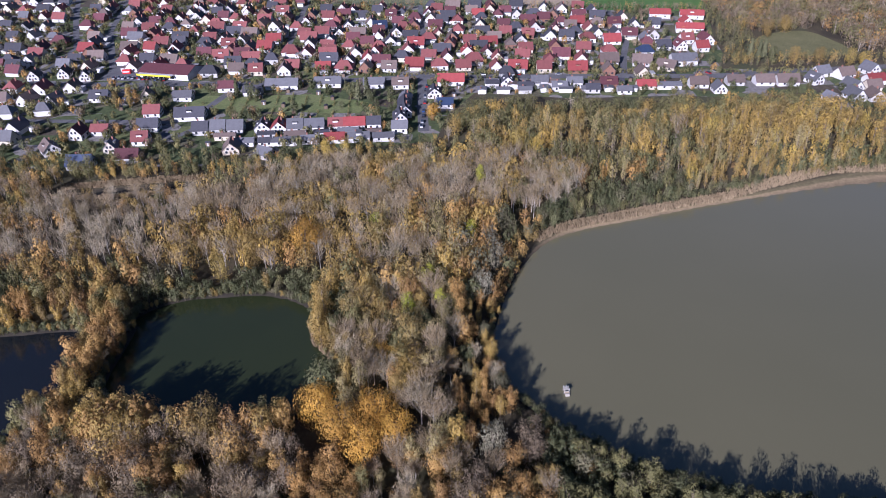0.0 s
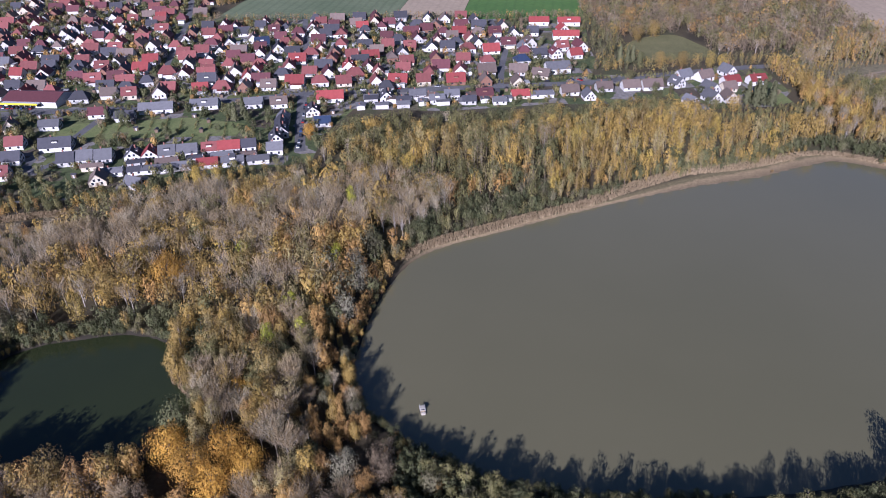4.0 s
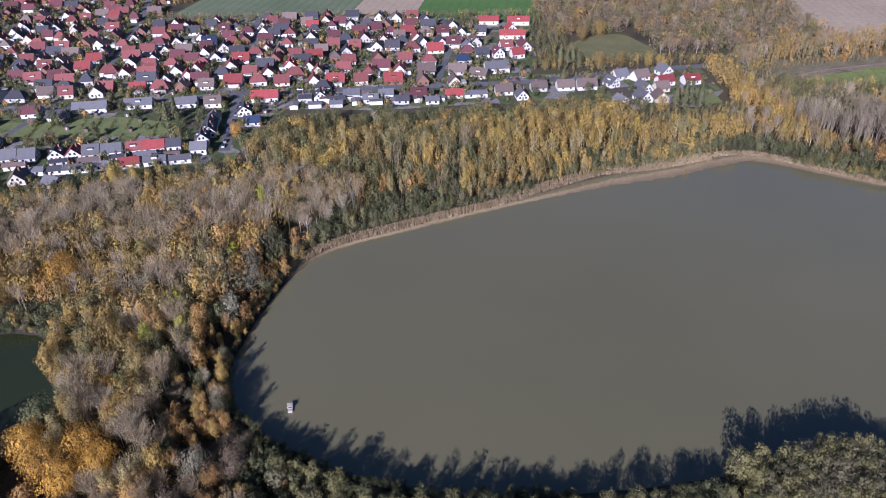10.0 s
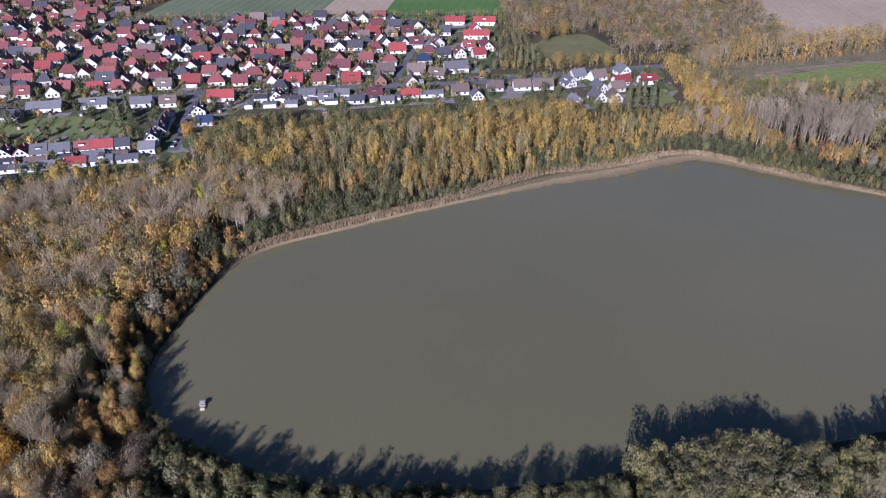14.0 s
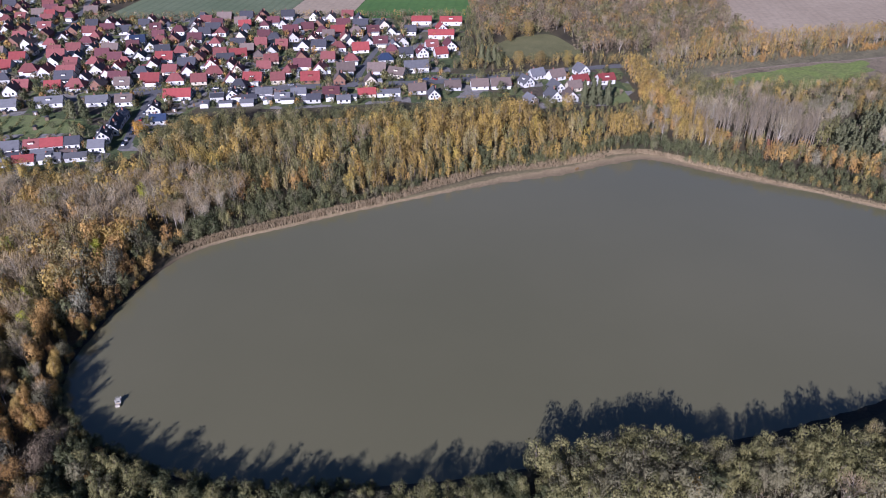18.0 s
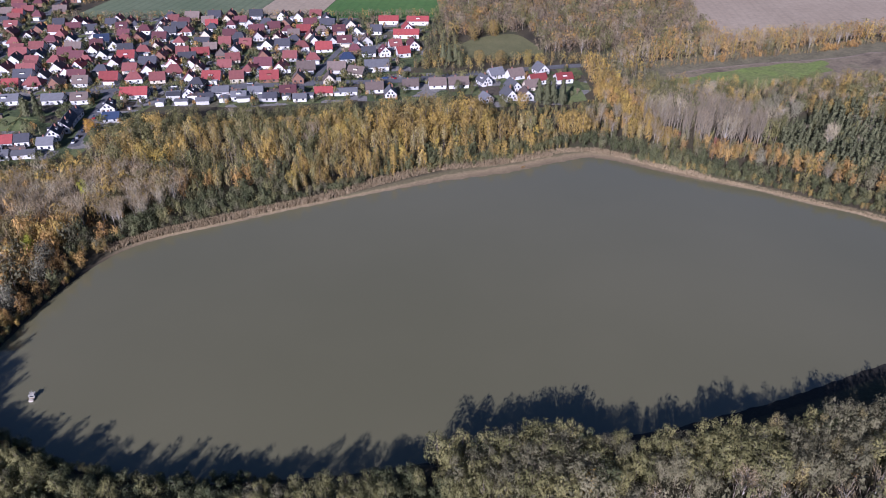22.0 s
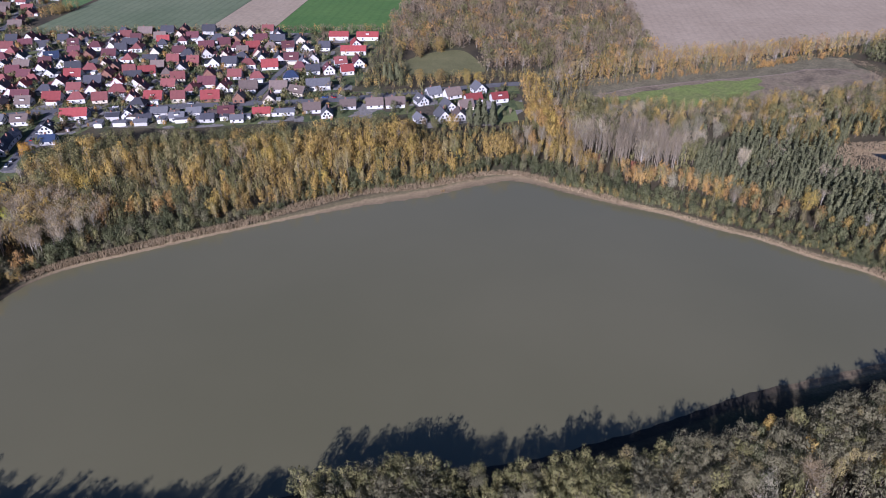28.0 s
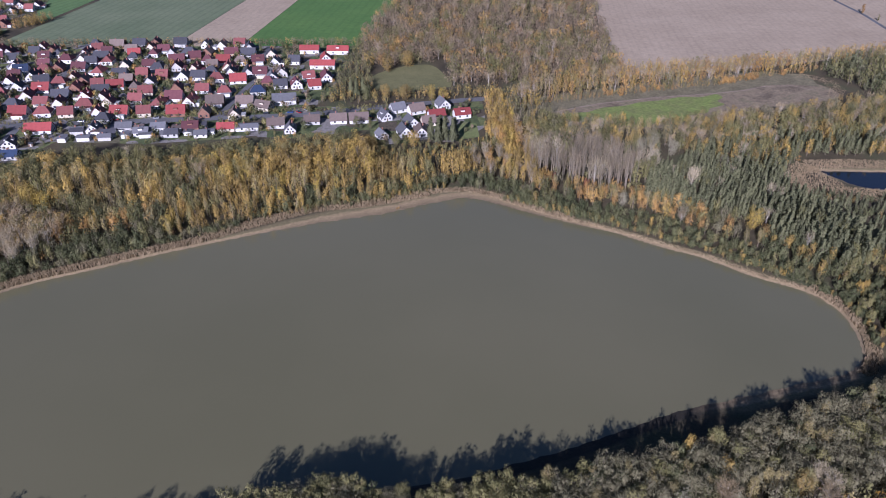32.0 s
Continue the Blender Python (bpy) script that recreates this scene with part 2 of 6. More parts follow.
WALL = {"white": wall_material("white_render", (0.55, 0.54, 0.527)), "cream": wall_material("cream_render", (0.52, 0.46, 0.36)),
        "grey": wall_material("grey_render", (0.42, 0.41, 0.40)), "brick": wall_material("red_brick", (0.19, 0.10, 0.07))}


def roof_material(name, col, rough=0.75):
    """Clay or concrete tiles: courses along the slope and weathering."""
    m, n, l, b = material(name, rough, spec=0.35)
    tc = n.new("ShaderNodeTexCoord")
    w = n.new("ShaderNodeTexWave")
    w.bands_direction = "Z"
    w.inputs["Scale"].default_value = 1.5
    l.new(tc.outputs["Object"], w.inputs["Vector"])
    info = n.new("ShaderNodeObjectInfo")
    hue = n.new("ShaderNodeHueSaturation")
    mr = n.new("ShaderNodeMapRange")
    mr.inputs["To Min"].default_value, mr.inputs["To Max"].default_value = 0.72, 1.2
    l.new(info.outputs["Random"], mr.inputs["Value"])
    l.new(mr.outputs[0], hue.inputs["Value"])
    n1 = noise_node(n, l, 0.6, 5, 0.7)
    r = ramp(n, [(0.3, tuple(c * 0.75 for c in col)), (0.7, col)])
    l.new(n1.outputs[0], r.inputs[0])
    l.new(r.outputs[0], hue.inputs["Color"])
    l.new(hue.outputs[0], b.inputs["Base Color"])
    bump(n, l, w.outputs["Fac"], 0.5, 0.04, b)
    return m


ROOF = {"red": roof_material("red_tiles", (0.18, 0.058, 0.054)), "bright": roof_material("bright_red_tiles", (0.23, 0.045, 0.043)),
        "maroon": roof_material("maroon_tiles", (0.105, 0.036, 0.042)), "brown": roof_material("brown_tiles", (0.14, 0.105, 0.09)),
        "dark": roof_material("anthracite_tiles", (0.05, 0.05, 0.06)), "grey": roof_material("grey_tiles", (0.12, 0.12, 0.13)),
        "blue": roof_material("solar_roof", (0.03, 0.045, 0.085), 0.35)}


def plain(name, col, rough=0.5, metal=0.0, spec=0.5):
    m, n, l, b = material(name, rough, metal, spec)
    n1 = noise_node(n, l, 1.5, 4)
    r = ramp(n, [(0.3, tuple(c * 0.85 for c in col)), (0.7, col)])
    l.new(n1.outputs[0], r.inputs[0])
    l.new(r.outputs[0], b.inputs["Base Color"])
    return m


GLASS = plain("window_glass", (0.025, 0.03, 0.04), 0.08, 0.0, 0.8)
DOOR = plain("door_paint", (0.13, 0.09, 0.06), 0.5)
CHIMNEY = wall_material("chimney_brick", (0.25, 0.12, 0.09))
FLATROOF = mottled("flat_roof", (0.22, 0.22, 0.22), (0.36, 0.36, 0.35), 0.2, 1.0, 0.9)
METAL = plain("pale_metal", (0.62, 0.63, 0.64), 0.4, 0.3)
YELLOW = plain("yellow_fascia", (0.75, 0.60, 0.02), 0.5)
REDPAINT = plain("red_paint", (0.55, 0.02, 0.02), 0.4)
HULL = plain("boat_white", (0.38, 0.355, 0.30), 0.5)
FRAME = plain("window_frame_white", (0.6, 0.6, 0.6), 0.5)
DECK = plain("boat_deck", (0.42, 0.33, 0.24), 0.6)
RUBBER = plain("rubber", (0.02, 0.02, 0.02), 0.9)
CARPAINT = [plain("car_" + k, c, 0.25, 0.1) for k, c in (("white", (0.7, 0.7, 0.7)), ("silver", (0.35, 0.36, 0.38)), ("black", (0.025, 0.025, 0.03)), ("blue", (0.03, 0.07, 0.2)), ("red", (0.35, 0.02, 0.02)))]

# ---------------------------------------------------------------- geometry helpers
rng = np.random.default_rng(7)


def mesh_np(name, verts, faces, mats, mat_index=None, attrs=None, normals=None):
    """A mesh from arrays of vertices and of triangles or quads."""
    me = bpy.data.meshes.new(name)
    faces = np.asarray(faces, np.int32)
    nf, k = faces.shape
    me.vertices.add(len(verts))
    me.vertices.foreach_set("co", np.asarray(verts, np.float32).ravel())
    me.loops.add(nf * k)
    me.loops.foreach_set("vertex_index", faces.ravel())
    me.polygons.add(nf)
    me.polygons.foreach_set("loop_start", np.arange(0, nf * k, k, dtype=np.int32))
    me.polygons.foreach_set("loop_total", np.full(nf, k, np.int32))
    for m in mats:
        me.materials.append(m)
    if mat_index is not None:
        me.polygons.foreach_set("material_index", np.asarray(mat_index, np.int32))
    for key, val in (attrs or {}).items():
        me.attributes.new(key, "FLOAT", "FACE").data.foreach_set("value", np.asarray(val, np.float32))
    me.update()
    me.validate()
    if normals is not None:
        me.normals_split_custom_set_from_vertices(normals)
    return me


def part(name, bm, mat, parent, label=""):
    """Links a bmesh (or a ready mesh) as one mesh object under a thing or a part."""
    if isinstance(bm, bpy.types.Mesh):
        me = bm
    else:
        me = bpy.data.meshes.new(name)
        bm.to_mesh(me)
        bm.free()
    if mat is not None and not me.materials:
        me.materials.append(mat)
    ob = new(name, me)
    ob.parent = parent
    if label:
        tagged(ob, label)
    return ob


def box(x0, y0, z0, x1, y1, z1, bevel=0.0):
    bm = bmesh.new()
    bmesh.ops.create_cube(bm, size=1, matrix=Matrix.Translation(((x0 + x1) / 2, (y0 + y1) / 2, (z0 + z1) / 2)) @ Matrix.Diagonal((x1 - x0, y1 - y0, z1 - z0, 1)))
    if bevel:
        bmesh.ops.bevel(bm, geom=bm.edges[:], offset=bevel, segments=1, affect="EDGES")
    return bm


def smooth_ring(points, per=5):
    """A closed, smooth ring (Catmull-Rom) through control points."""
    p = np.asarray(points, float)
    out = []
    for i in range(len(p)):
        a, b, c, d = p[i - 1], p[i], p[(i + 1) % len(p)], p[(i + 2) % len(p)]
        for s in np.arange(per) / per:
            out.append(0.5 * (2 * b + (c - a) * s + (2 * a - 5 * b + 4 * c - d) * s**2 + (3 * b - a - 3 * c + d) * s**3))
    return np.array(out)


def inside(poly, x, y):
    px, py = np.asarray(poly, float).T
    qx, qy = np.roll(px, -1), np.roll(py, -1)
    hit = np.zeros(np.shape(x), bool)
    for a, b, c, d in zip(px, py, qx, qy):
        if b != d:
            hit ^= ((b > y) != (d > y)) & (x < (c - a) * (y - b) / (d - b) + a)
    return hit


def line_dist(pts, x, y, closed=False):
    p = np.asarray(pts, float)
    q = np.roll(p, -1, 0) if closed else p[1:]
    best = np.full(np.shape(x), 1e9)
    for (a, b), (c, d) in zip(p, q):
        ux, uy = c - a, d - b
        s = np.clip(((x - a) * ux + (y - b) * uy) / max(ux * ux + uy * uy, 1e-9), 0, 1)
        best = np.minimum(best, np.hypot(x - a - s * ux, y - b - s * uy))
    return best


def water_dist(ring, x, y):
    """Metres from the water's edge; minus inside."""
    return np.where(inside(ring, x, y), -1, 1) * line_dist(ring, x, y, True)


# ---------------------------------------------------------------- plan
GZ = 1.2
SHORE = [(4, 182), (7, 200), (11, 215), (17.5, 231), (26.5, 246), (40, 256.5), (65, 266), (91, 275.5), (118, 284.5), (146, 292.5), (174, 299.5), (206, 305),
         (236, 314.5), (256, 316.5), (280, 299), (303, 282.5), (321, 270.5), (342, 252), (356, 241), (374, 221), (389, 208), (395, 192), (391, 172), (378, 157),
         (350, 152), (326, 148), (303, 145), (280, 138.5), (250, 130.5), (215, 124.5), (180, 122), (150, 120), (118, 119), (90, 120), (64, 124), (42, 133), (22, 147), (8, 164)]
POND_MID = [(-118, 190), (-119, 200), (-106, 208), (-84, 211), (-70, 209), (-60, 202), (-57, 187), (-49, 175), (-47, 162), (-58, 148), (-78, 142), (-98, 146), (-114, 158), (-117, 172)]
POND_WEST = [(-250, 178), (-205, 183), (-164, 187), (-145, 190), (-135, 188), (-130, 172), (-128, 155), (-138, 138), (-170, 128), (-230, 130)]
CREEK = [(-188, 293), (-170, 297), (-152, 300), (-136, 302), (-134, 299), (-152, 295.5), (-170, 292)]
POND_EAST = [(466, 327), (474, 325), (492, 322), (512, 318), (532, 312), (540, 298), (515, 292), (492, 298), (480, 306), (474, 318)]
WATERS = [smooth_ring(p) for p in (SHORE, POND_MID, POND_WEST, CREEK, POND_EAST)]


def spread(a, b, step):
    return np.linspace(a, b, int(round((b - a) / step)) + 1)[:-1]


gx = np.r_[spread(-4200, -600, 300), spread(-600, -260, 20), spread(-260, -20, 3), spread(-20, 420, 2), spread(420, 560, 3), spread(560, 900, 20), spread(900, 4200, 300), 4200]
gy = np.r_[spread(-4200, -100, 300), spread(-100, 80, 12), spread(80, 345, 2), spread(345, 860, 12), spread(860, 4200, 250), 4200]
GX, GY = np.meshgrid(gx, gy)
near = (GX > -270) & (GX < 570) & (GY > 60) & (GY < 360)
DW = np.full(GX.shape, 60.0)
DIST = [water_dist(w, GX[near], GY[near]) for w in WATERS]
DW[near] = np.minimum.reduce(DIST)
wob = np.array([noise.noise((x * 0.06, y * 0.06, 0)) + 0.5 * noise.noise((x * 0.2, y * 0.2, 3)) for x, y in zip(GX[near], GY[near])])
full = np.zeros(GX.shape)
full[near] = wob
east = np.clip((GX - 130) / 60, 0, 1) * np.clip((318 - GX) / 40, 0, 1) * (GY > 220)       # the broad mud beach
north = np.clip((GY - 235) / 25, 0, 1) * (GX > 0) + np.clip((GX - 305) / 20, 0, 1) * (GY > 130) * (GX < 425)      # open banks; elsewhere they are steep, with shade painted in
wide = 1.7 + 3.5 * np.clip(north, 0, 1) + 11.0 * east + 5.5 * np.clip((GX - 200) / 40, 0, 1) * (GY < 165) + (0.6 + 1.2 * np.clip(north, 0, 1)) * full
s = np.clip((DW + 0.6 * full) / wide, -0.5, 1)
GH = np.where(s >= 0, GZ * (s * s * (3 - 2 * s)), s * 3.0)
GH = np.where(DW > 20, GZ, GH)
verts = np.stack([GX, GY, GH], -1).reshape(-1, 3)
ny, nx = GX.shape
idx = np.arange(nx * ny).reshape(ny, nx)
faces = np.stack([idx[:-1, :-1], idx[:-1, 1:], idx[1:, 1:], idx[1:, :-1]], -1).reshape(-1, 4)
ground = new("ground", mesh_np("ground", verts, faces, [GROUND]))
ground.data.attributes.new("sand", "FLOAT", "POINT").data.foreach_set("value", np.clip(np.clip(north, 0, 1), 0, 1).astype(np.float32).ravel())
for p in ground.data.polygons:
    p.use_smooth = True
tagged(ground, "brown leaf-littered woodland ground falling to pale sandy banks and shade-darkened steep banks", "ground", kind="structure")


def sheet(name, poly, z, mat, label, category):
    """A flat patch of land or water, given by its corners."""
    bm = bmesh.new()
    f = bm.faces.new([bm.verts.new((x, y, z)) for x, y in poly])
    bmesh.ops.recalc_face_normals(bm, faces=[f])
    if f.normal.z < 0:
        f.normal_flip()
    bmesh.ops.triangulate(bm, faces=[f])
    ob = part(name, bm, mat, None)
    return tagged(ob, label, category, kind="structure")


sheet("water_lake", [(-6, 108), (404, 108), (404, 326), (-6, 326)], 0.0, LAKE, "broad olive-grey silty lake, still surface", "lake")
sheet("water_pond_middle", [(-123, 137), (-43, 137), (-43, 215), (-123, 215)], 0.0, POND, "dark green still pond ringed by trees", "pond")
sheet("water_pond_west", [(-255, 122), (-125, 122), (-125, 194), (-255, 194)], 0.0, DARKWATER, "dark blue-green pond in tree shade", "pond")
sheet("water_creek", [(-210, 280), (-130, 280), (-130, 305), (-210, 305)], 0.0, DARKWATER, "narrow dark creek among pale reeds", "creek")
sheet("water_pond_east", [(470, 284), (545, 284), (545, 340), (470, 340)], 0.0, DARKWATER, "small dark blue pond in a reed bed", "pond")


def strip(name, pts, width, mat, label, category, z=GZ + 0.06):
    """A road or path of even width along a line."""
    p = [Vector((*q, 0)) for q in pts]
    bm = bmesh.new()
    rows = []
    for i, q in enumerate(p):
        d = (p[min(i + 1, len(p) - 1)] - p[max(i - 1, 0)]).normalized()
        side = Vector((-d.y, d.x, 0)) * width / 2
        rows.append([bm.verts.new((*(q + k * side).xy, z)) for k in (1, -1)])
    for a, b in zip(rows, rows[1:]):
        f = bm.faces.new((a[0], a[1], b[1], b[0]))
        if f.normal.z < 0:
            f.normal_flip()
    bmesh.ops.recalc_face_normals(bm, faces=bm.faces[:])
    for f in bm.faces:
        if f.normal.z < 0:
            f.normal_flip()
    ob = part(name, bm, mat, None)
    return tagged(ob, label, category, kind="structure")


def row_y(y0, x):
    """Streets turn slightly from the main road to the town's north edge."""
    return y0 - (0.02 + 0.11 * (y0 - 474) / 190) * (x - 80)


TOWN = [(-560, 300), (-244, 322), (-212, 320), (-150, 322), (-100, 322), (-86, 340), (-50, 346), (-20, 352), (-14, 392), (2, 428), (60, 417), (130, 420), (160, 414), (205, 424),
        (204, 396), (232, 398), (262, 396), (284, 420), (290, 470), (214, 466), (168, 474), (180, 508), (185, 545), (196, 592), (203, 634), (100, 645), (-132, 680), (-139, 735), (-150, 780), (-138, 815), (-146, 905), (-560, 905)]
sheet("garden_plots", TOWN, GZ + 0.03, GARDEN, "patchwork of lawns, soil and paving between houses", "gardens")
MAIN = [(-560, 470), (-316, 457), (-235, 450), (-153, 450), (-101, 452), (-35, 461), (62, 459), (161, 457), (192, 463), (225, 468), (281, 474), (300, 474)]
LANE = [(-32, 458), (-30, 410), (-27, 366)]
LOOP = [(-150, 450), (-160, 400), (-156, 372), (-164, 358), (-172, 366), (-170, 382), (-205, 384), (-260, 386)]
NS = [[(100, 457), (108, 500), (118, 540), (122, 640)], [(-32, 461), (-36, 560), (-44, 668)], [(-236, 452), (-266, 520), (-295, 585), (-330, 712)], [(-292, 460), (-302, 540), (-342, 624), (-382, 715)], [(-120, 452), (-138, 540), (-150, 680), (-166, 780), (-176, 880)]]
strip("road_main", MAIN, 8.5, ASPHALT, "grey asphalt through road past the houses", "road", GZ + 0.10)
strip("road_lane", LANE, 6.0, ASPHALT, "grey asphalt lane between white houses", "road")
strip("road_loop", LOOP, 5.0, ASPHALT, "grey asphalt loop street round a green", "road", GZ + 0.07)
for n_, pts in enumerate(NS):
    strip("road_cross_%d" % (n_ + 1), pts, 4.6, ASPHALT, "grey asphalt residential street", "road", GZ + 0.08)
for n_, y0 in enumerate((501, 550, 598)):
    strip("road_street_%d" % (n_ + 1), [(x, row_y(y0, x)) for x in range(-520, 125 if y0 < 540 else 200, 20)], 5.0, PAVING, "pale paved residential street", "road", GZ + 0.07)
sheet("parking", [(-250, 461), (-214, 455), (-183, 445), (-181, 452), (-222, 466), (-226, 496), (-250, 492)], GZ + 0.12, ASPHALT, "grey asphalt car park before the shop", "car park")

FAR = 1500
sheet("field_bare", [(34, 650), (95, 643), (300, FAR), (246, FAR)], GZ + 0.06, STUBBLE, "pale beige bare field strip", "field")
sheet("field_bright", [(95.4, 643), (204, 632), (440, FAR), (300.4, FAR)], GZ + 0.06, CROP, "bright green young crop field", "field")
sheet("field_thin", [(-128, 678), (33.6, 650), (245.6, FAR), (70, FAR)], GZ + 0.06, GREYCROP, "grey-green thinly sown field with tramlines", "field")
sheet("field_dark", [(-114.7, 760), (64, FAR), (-560, FAR), (-560, 905.4), (-145.6, 905.4), (-137.6, 815), (-131, 790)], GZ + 0.06, DARKCROP, "dark green crop field", "field")
sheet("field_east", [(404, 516), (536, 522), (633, 540), (712, 552), (1500, 620), (1500, FAR), (610, FAR), (482, 800)], GZ + 0.06, STUBBLE, "large pale beige ploughed field with faint tramlines", "field")
strip("road_field", [(800, 1100), (775, 860), (760, 768), (747, 686), (716, 570)], 4.0, ASPHALT, "narrow grey farm road between fields", "road", GZ + 0.12)
GLADE = [(214, 504), (210, 530), (216, 545), (232, 559), (252, 566), (264, 562), (270, 540), (272, 506), (240, 500)]
MEAD = [(338, 432), (348, 437), (362, 438), (374, 445), (392, 447), (406, 453), (424, 455), (440, 460), (456, 458), (470, 463), (472, 455), (464, 448), (466, 440), (452, 434), (446, 426), (436, 424), (426, 412), (404, 412), (390, 404), (372, 412), (350, 418)]
BROWN = [(330, 424), (328, 438), (352, 447), (375, 455), (421, 463), (466, 466), (500, 474), (530, 490), (556, 484), (566, 462), (560, 444), (536, 434), (500, 424), (470, 414), (430, 404), (390, 402), (350, 412)]
sheet("meadow_glade", smooth_ring(GLADE, 3), GZ + 0.05, DRYGRASS, "small olive-green clearing in the wood", "meadow")
sheet("meadow_wet", smooth_ring(MEAD, 3), GZ + 0.09, MEADOW, "bright green wet meadow beside a track", "meadow")
sheet("marsh", smooth_ring(BROWN, 3), GZ + 0.04, MARSH, "brown dried marsh with faint tracks", "marsh")
sheet("lawn_east", [(260, 398), (276, 402), (278, 425), (268, 432), (262, 414)], GZ + 0.08, LAWN, "green lawn below the end house", "lawn")
sheet("lawn_gardens", [(-176, 402), (-66, 394), (-62, 412), (-100, 428), (-174, 426)], GZ + 0.05, LAWN, "green back lawns behind the houses", "lawn")
TRACKS = [[(300, 424), (312, 428), (328, 436), (352, 446), (375, 453.5), (421, 461), (466, 464), (495, 468), (518, 476), (540, 474), (550, 462)]]
sheet("verge", [(300, 426), (312, 429.5), (328, 437.5), (352, 447.5), (375, 455), (421, 463), (466, 466), (495, 470), (518, 478), (540, 478), (560, 470), (568, 500), (529, 512), (473, 506), (426, 496), (380, 486), (334, 474), (300, 458)], GZ + 0.05, ROUGH, "dull olive rough grass verge above the track", "verge")
for n_, pts in enumerate(TRACKS):
    strip("track_%d" % (n_ + 1), pts, 1.8, TRACK, "pale dirt track beside the meadow", "track", GZ + 0.13)

# ---------------------------------------------------------------- trees
def tri_prism(a, b, ra, rb, sides=3):
    """A tapered limb from a to b: vertices and triangles."""
    a, b = np.asarray(a, float), np.asarray(b, float)
    d = (b - a) / max(np.linalg.norm(b - a), 1e-6)
    u = np.cross(d, (0.3, 0.9, 0.2))
    u /= np.linalg.norm(u)
    w = np.cross(d, u)
    ang = np.arange(sides) * 2 * np.pi / sides
    ring = np.cos(ang)[:, None] * u + np.sin(ang)[:, None] * w
    v = np.r_[a + ring * ra, b + ring * rb]
    f = []
    for i in range(sides):
        j = (i + 1) % sides
        f += [(i, j, sides + j), (i, sides + j, sides + i)]
    return v, np.array(f)


def join(parts_):
    vs, fs, n = [], [], 0
    for v, f in parts_:
        vs.append(v)
        fs.append(f + n)
        n += len(v)
    return np.concatenate(vs), np.concatenate(fs)


def leaf_tris(r, centre, normal, size, ruffle=0.55, streak=1.0):
    """One ragged leaf spray (a triangle) per centre, roughly square to its normal."""
    n = len(centre)
    nrm = normal + r.normal(0, ruffle, (n, 3))
    nrm /= np.linalg.norm(nrm, axis=1)[:, None]
    t = np.cross(nrm, r.normal(0, 1, (n, 3)))
    t /= np.linalg.norm(t, axis=1)[:, None] + 1e-9
    w = np.cross(nrm, t)
    s = size * r.uniform(0.55, 1.4, (n, 1))
    ang = r.uniform(0, 6.28, (n, 1))
    v = []
    for k in range(3):
        a = ang + k * 2.09 + r.uniform(-0.5, 0.5, (n, 1))
        v.append(centre + (np.cos(a) * t + np.sin(a) * w) * s * r.uniform(0.6, 1.3, (n, 1)) * (streak**-0.5, streak**-0.5, streak))
    v = np.stack(v, 1)
    g = np.cross(v[:, 1] - v[:, 0], v[:, 2] - v[:, 0])
    back = (g * normal).sum(1) < 0          # all sprays face outwards
    v[back] = v[back][:, ::-1]
    g = np.cross(v[:, 1] - v[:, 0], v[:, 2] - v[:, 0])
    g /= np.linalg.norm(g, axis=1)[:, None] + 1e-9
    soft = 0.9 * normal / (np.linalg.norm(normal, axis=1)[:, None] + 1e-9) + 0.45 * g
    return v.reshape(-1, 3), np.arange(3 * n).reshape(n, 3), np.repeat(soft, 3, 0)


def leafy(seed, h, w, leaves, size, lumps=14, low=0.25, top=0.6, stretch=1.5, fill=0.5, ruffle=0.55, tier=2):
    """A broadleaf: trunk with rising limbs, and a crown of leaf sprays gathered in uneven upright tufts. top: where the crown is widest."""
    r = np.random.default_rng(seed)
    zs = low + (1 - low) * (np.arange(lumps) + r.uniform(0.0, 1.0, lumps)) / lumps * 0.96
    prof = np.where(zs < top, 0.5 + 0.5 * (zs - low) / (top - low), np.sqrt(np.clip(1 - ((zs - top) / (1.08 - top)) ** 2, 0.03, 1)))
    ang = np.cumsum(np.full(lumps, 2.4)) + r.uniform(-0.7, 0.7, lumps)
    rad = w / 2 * prof * r.uniform(0.3, 0.85, lumps)
    c = np.stack([rad * np.cos(ang), rad * np.sin(ang), h * zs], 1)
    lr = (w * 0.5 * prof * r.uniform(0.30, 0.58, lumps) + 0.2)
    wood = [tri_prism((0, 0, -0.6), (r.normal(0, 0.2), r.normal(0, 0.2), h * 0.85), 0.014 * h, 0.005 * h, 5)]
    wood += [tri_prism((0, 0, c[i, 2] * 0.6), c[i] + (0, 0, lr[i] * 0.8), 0.005 * h, 0.0015 * h) for i in range(0, lumps, (6, 4, 1)[tier])]
    share = lr**2 / (lr**2).sum()
    cs, ns = [], []
    for i in range(lumps):
        k = max(4, int(leaves * share[i]))
        d = r.normal(0, 1, (k, 3))
        d[:, 2] += 0.35
        d /= np.linalg.norm(d, axis=1)[:, None]
        q = r.uniform(fill, 1.12, (k, 1)) * lr[i]
        p = c[i] + d * q * (1, 1, stretch)
        p[:, 2] = np.minimum(p[:, 2], h * 1.03)
        cs.append(p)
        whole = p / (w / 2, w / 2, h / 2) - (0, 0, 0.9)          # the whole crown's rounding shows besides that of its tufts
        ns.append(0.55 * d + 0.65 * whole / (np.linalg.norm(whole, axis=1)[:, None] + 1e-6))
    return join(wood), leaf_tris(r, np.concatenate(cs), np.concatenate(ns), size, ruffle, (1.7, 1.6, 1.5)[tier] * min(1.0, 0.6 + 0.4 * stretch))


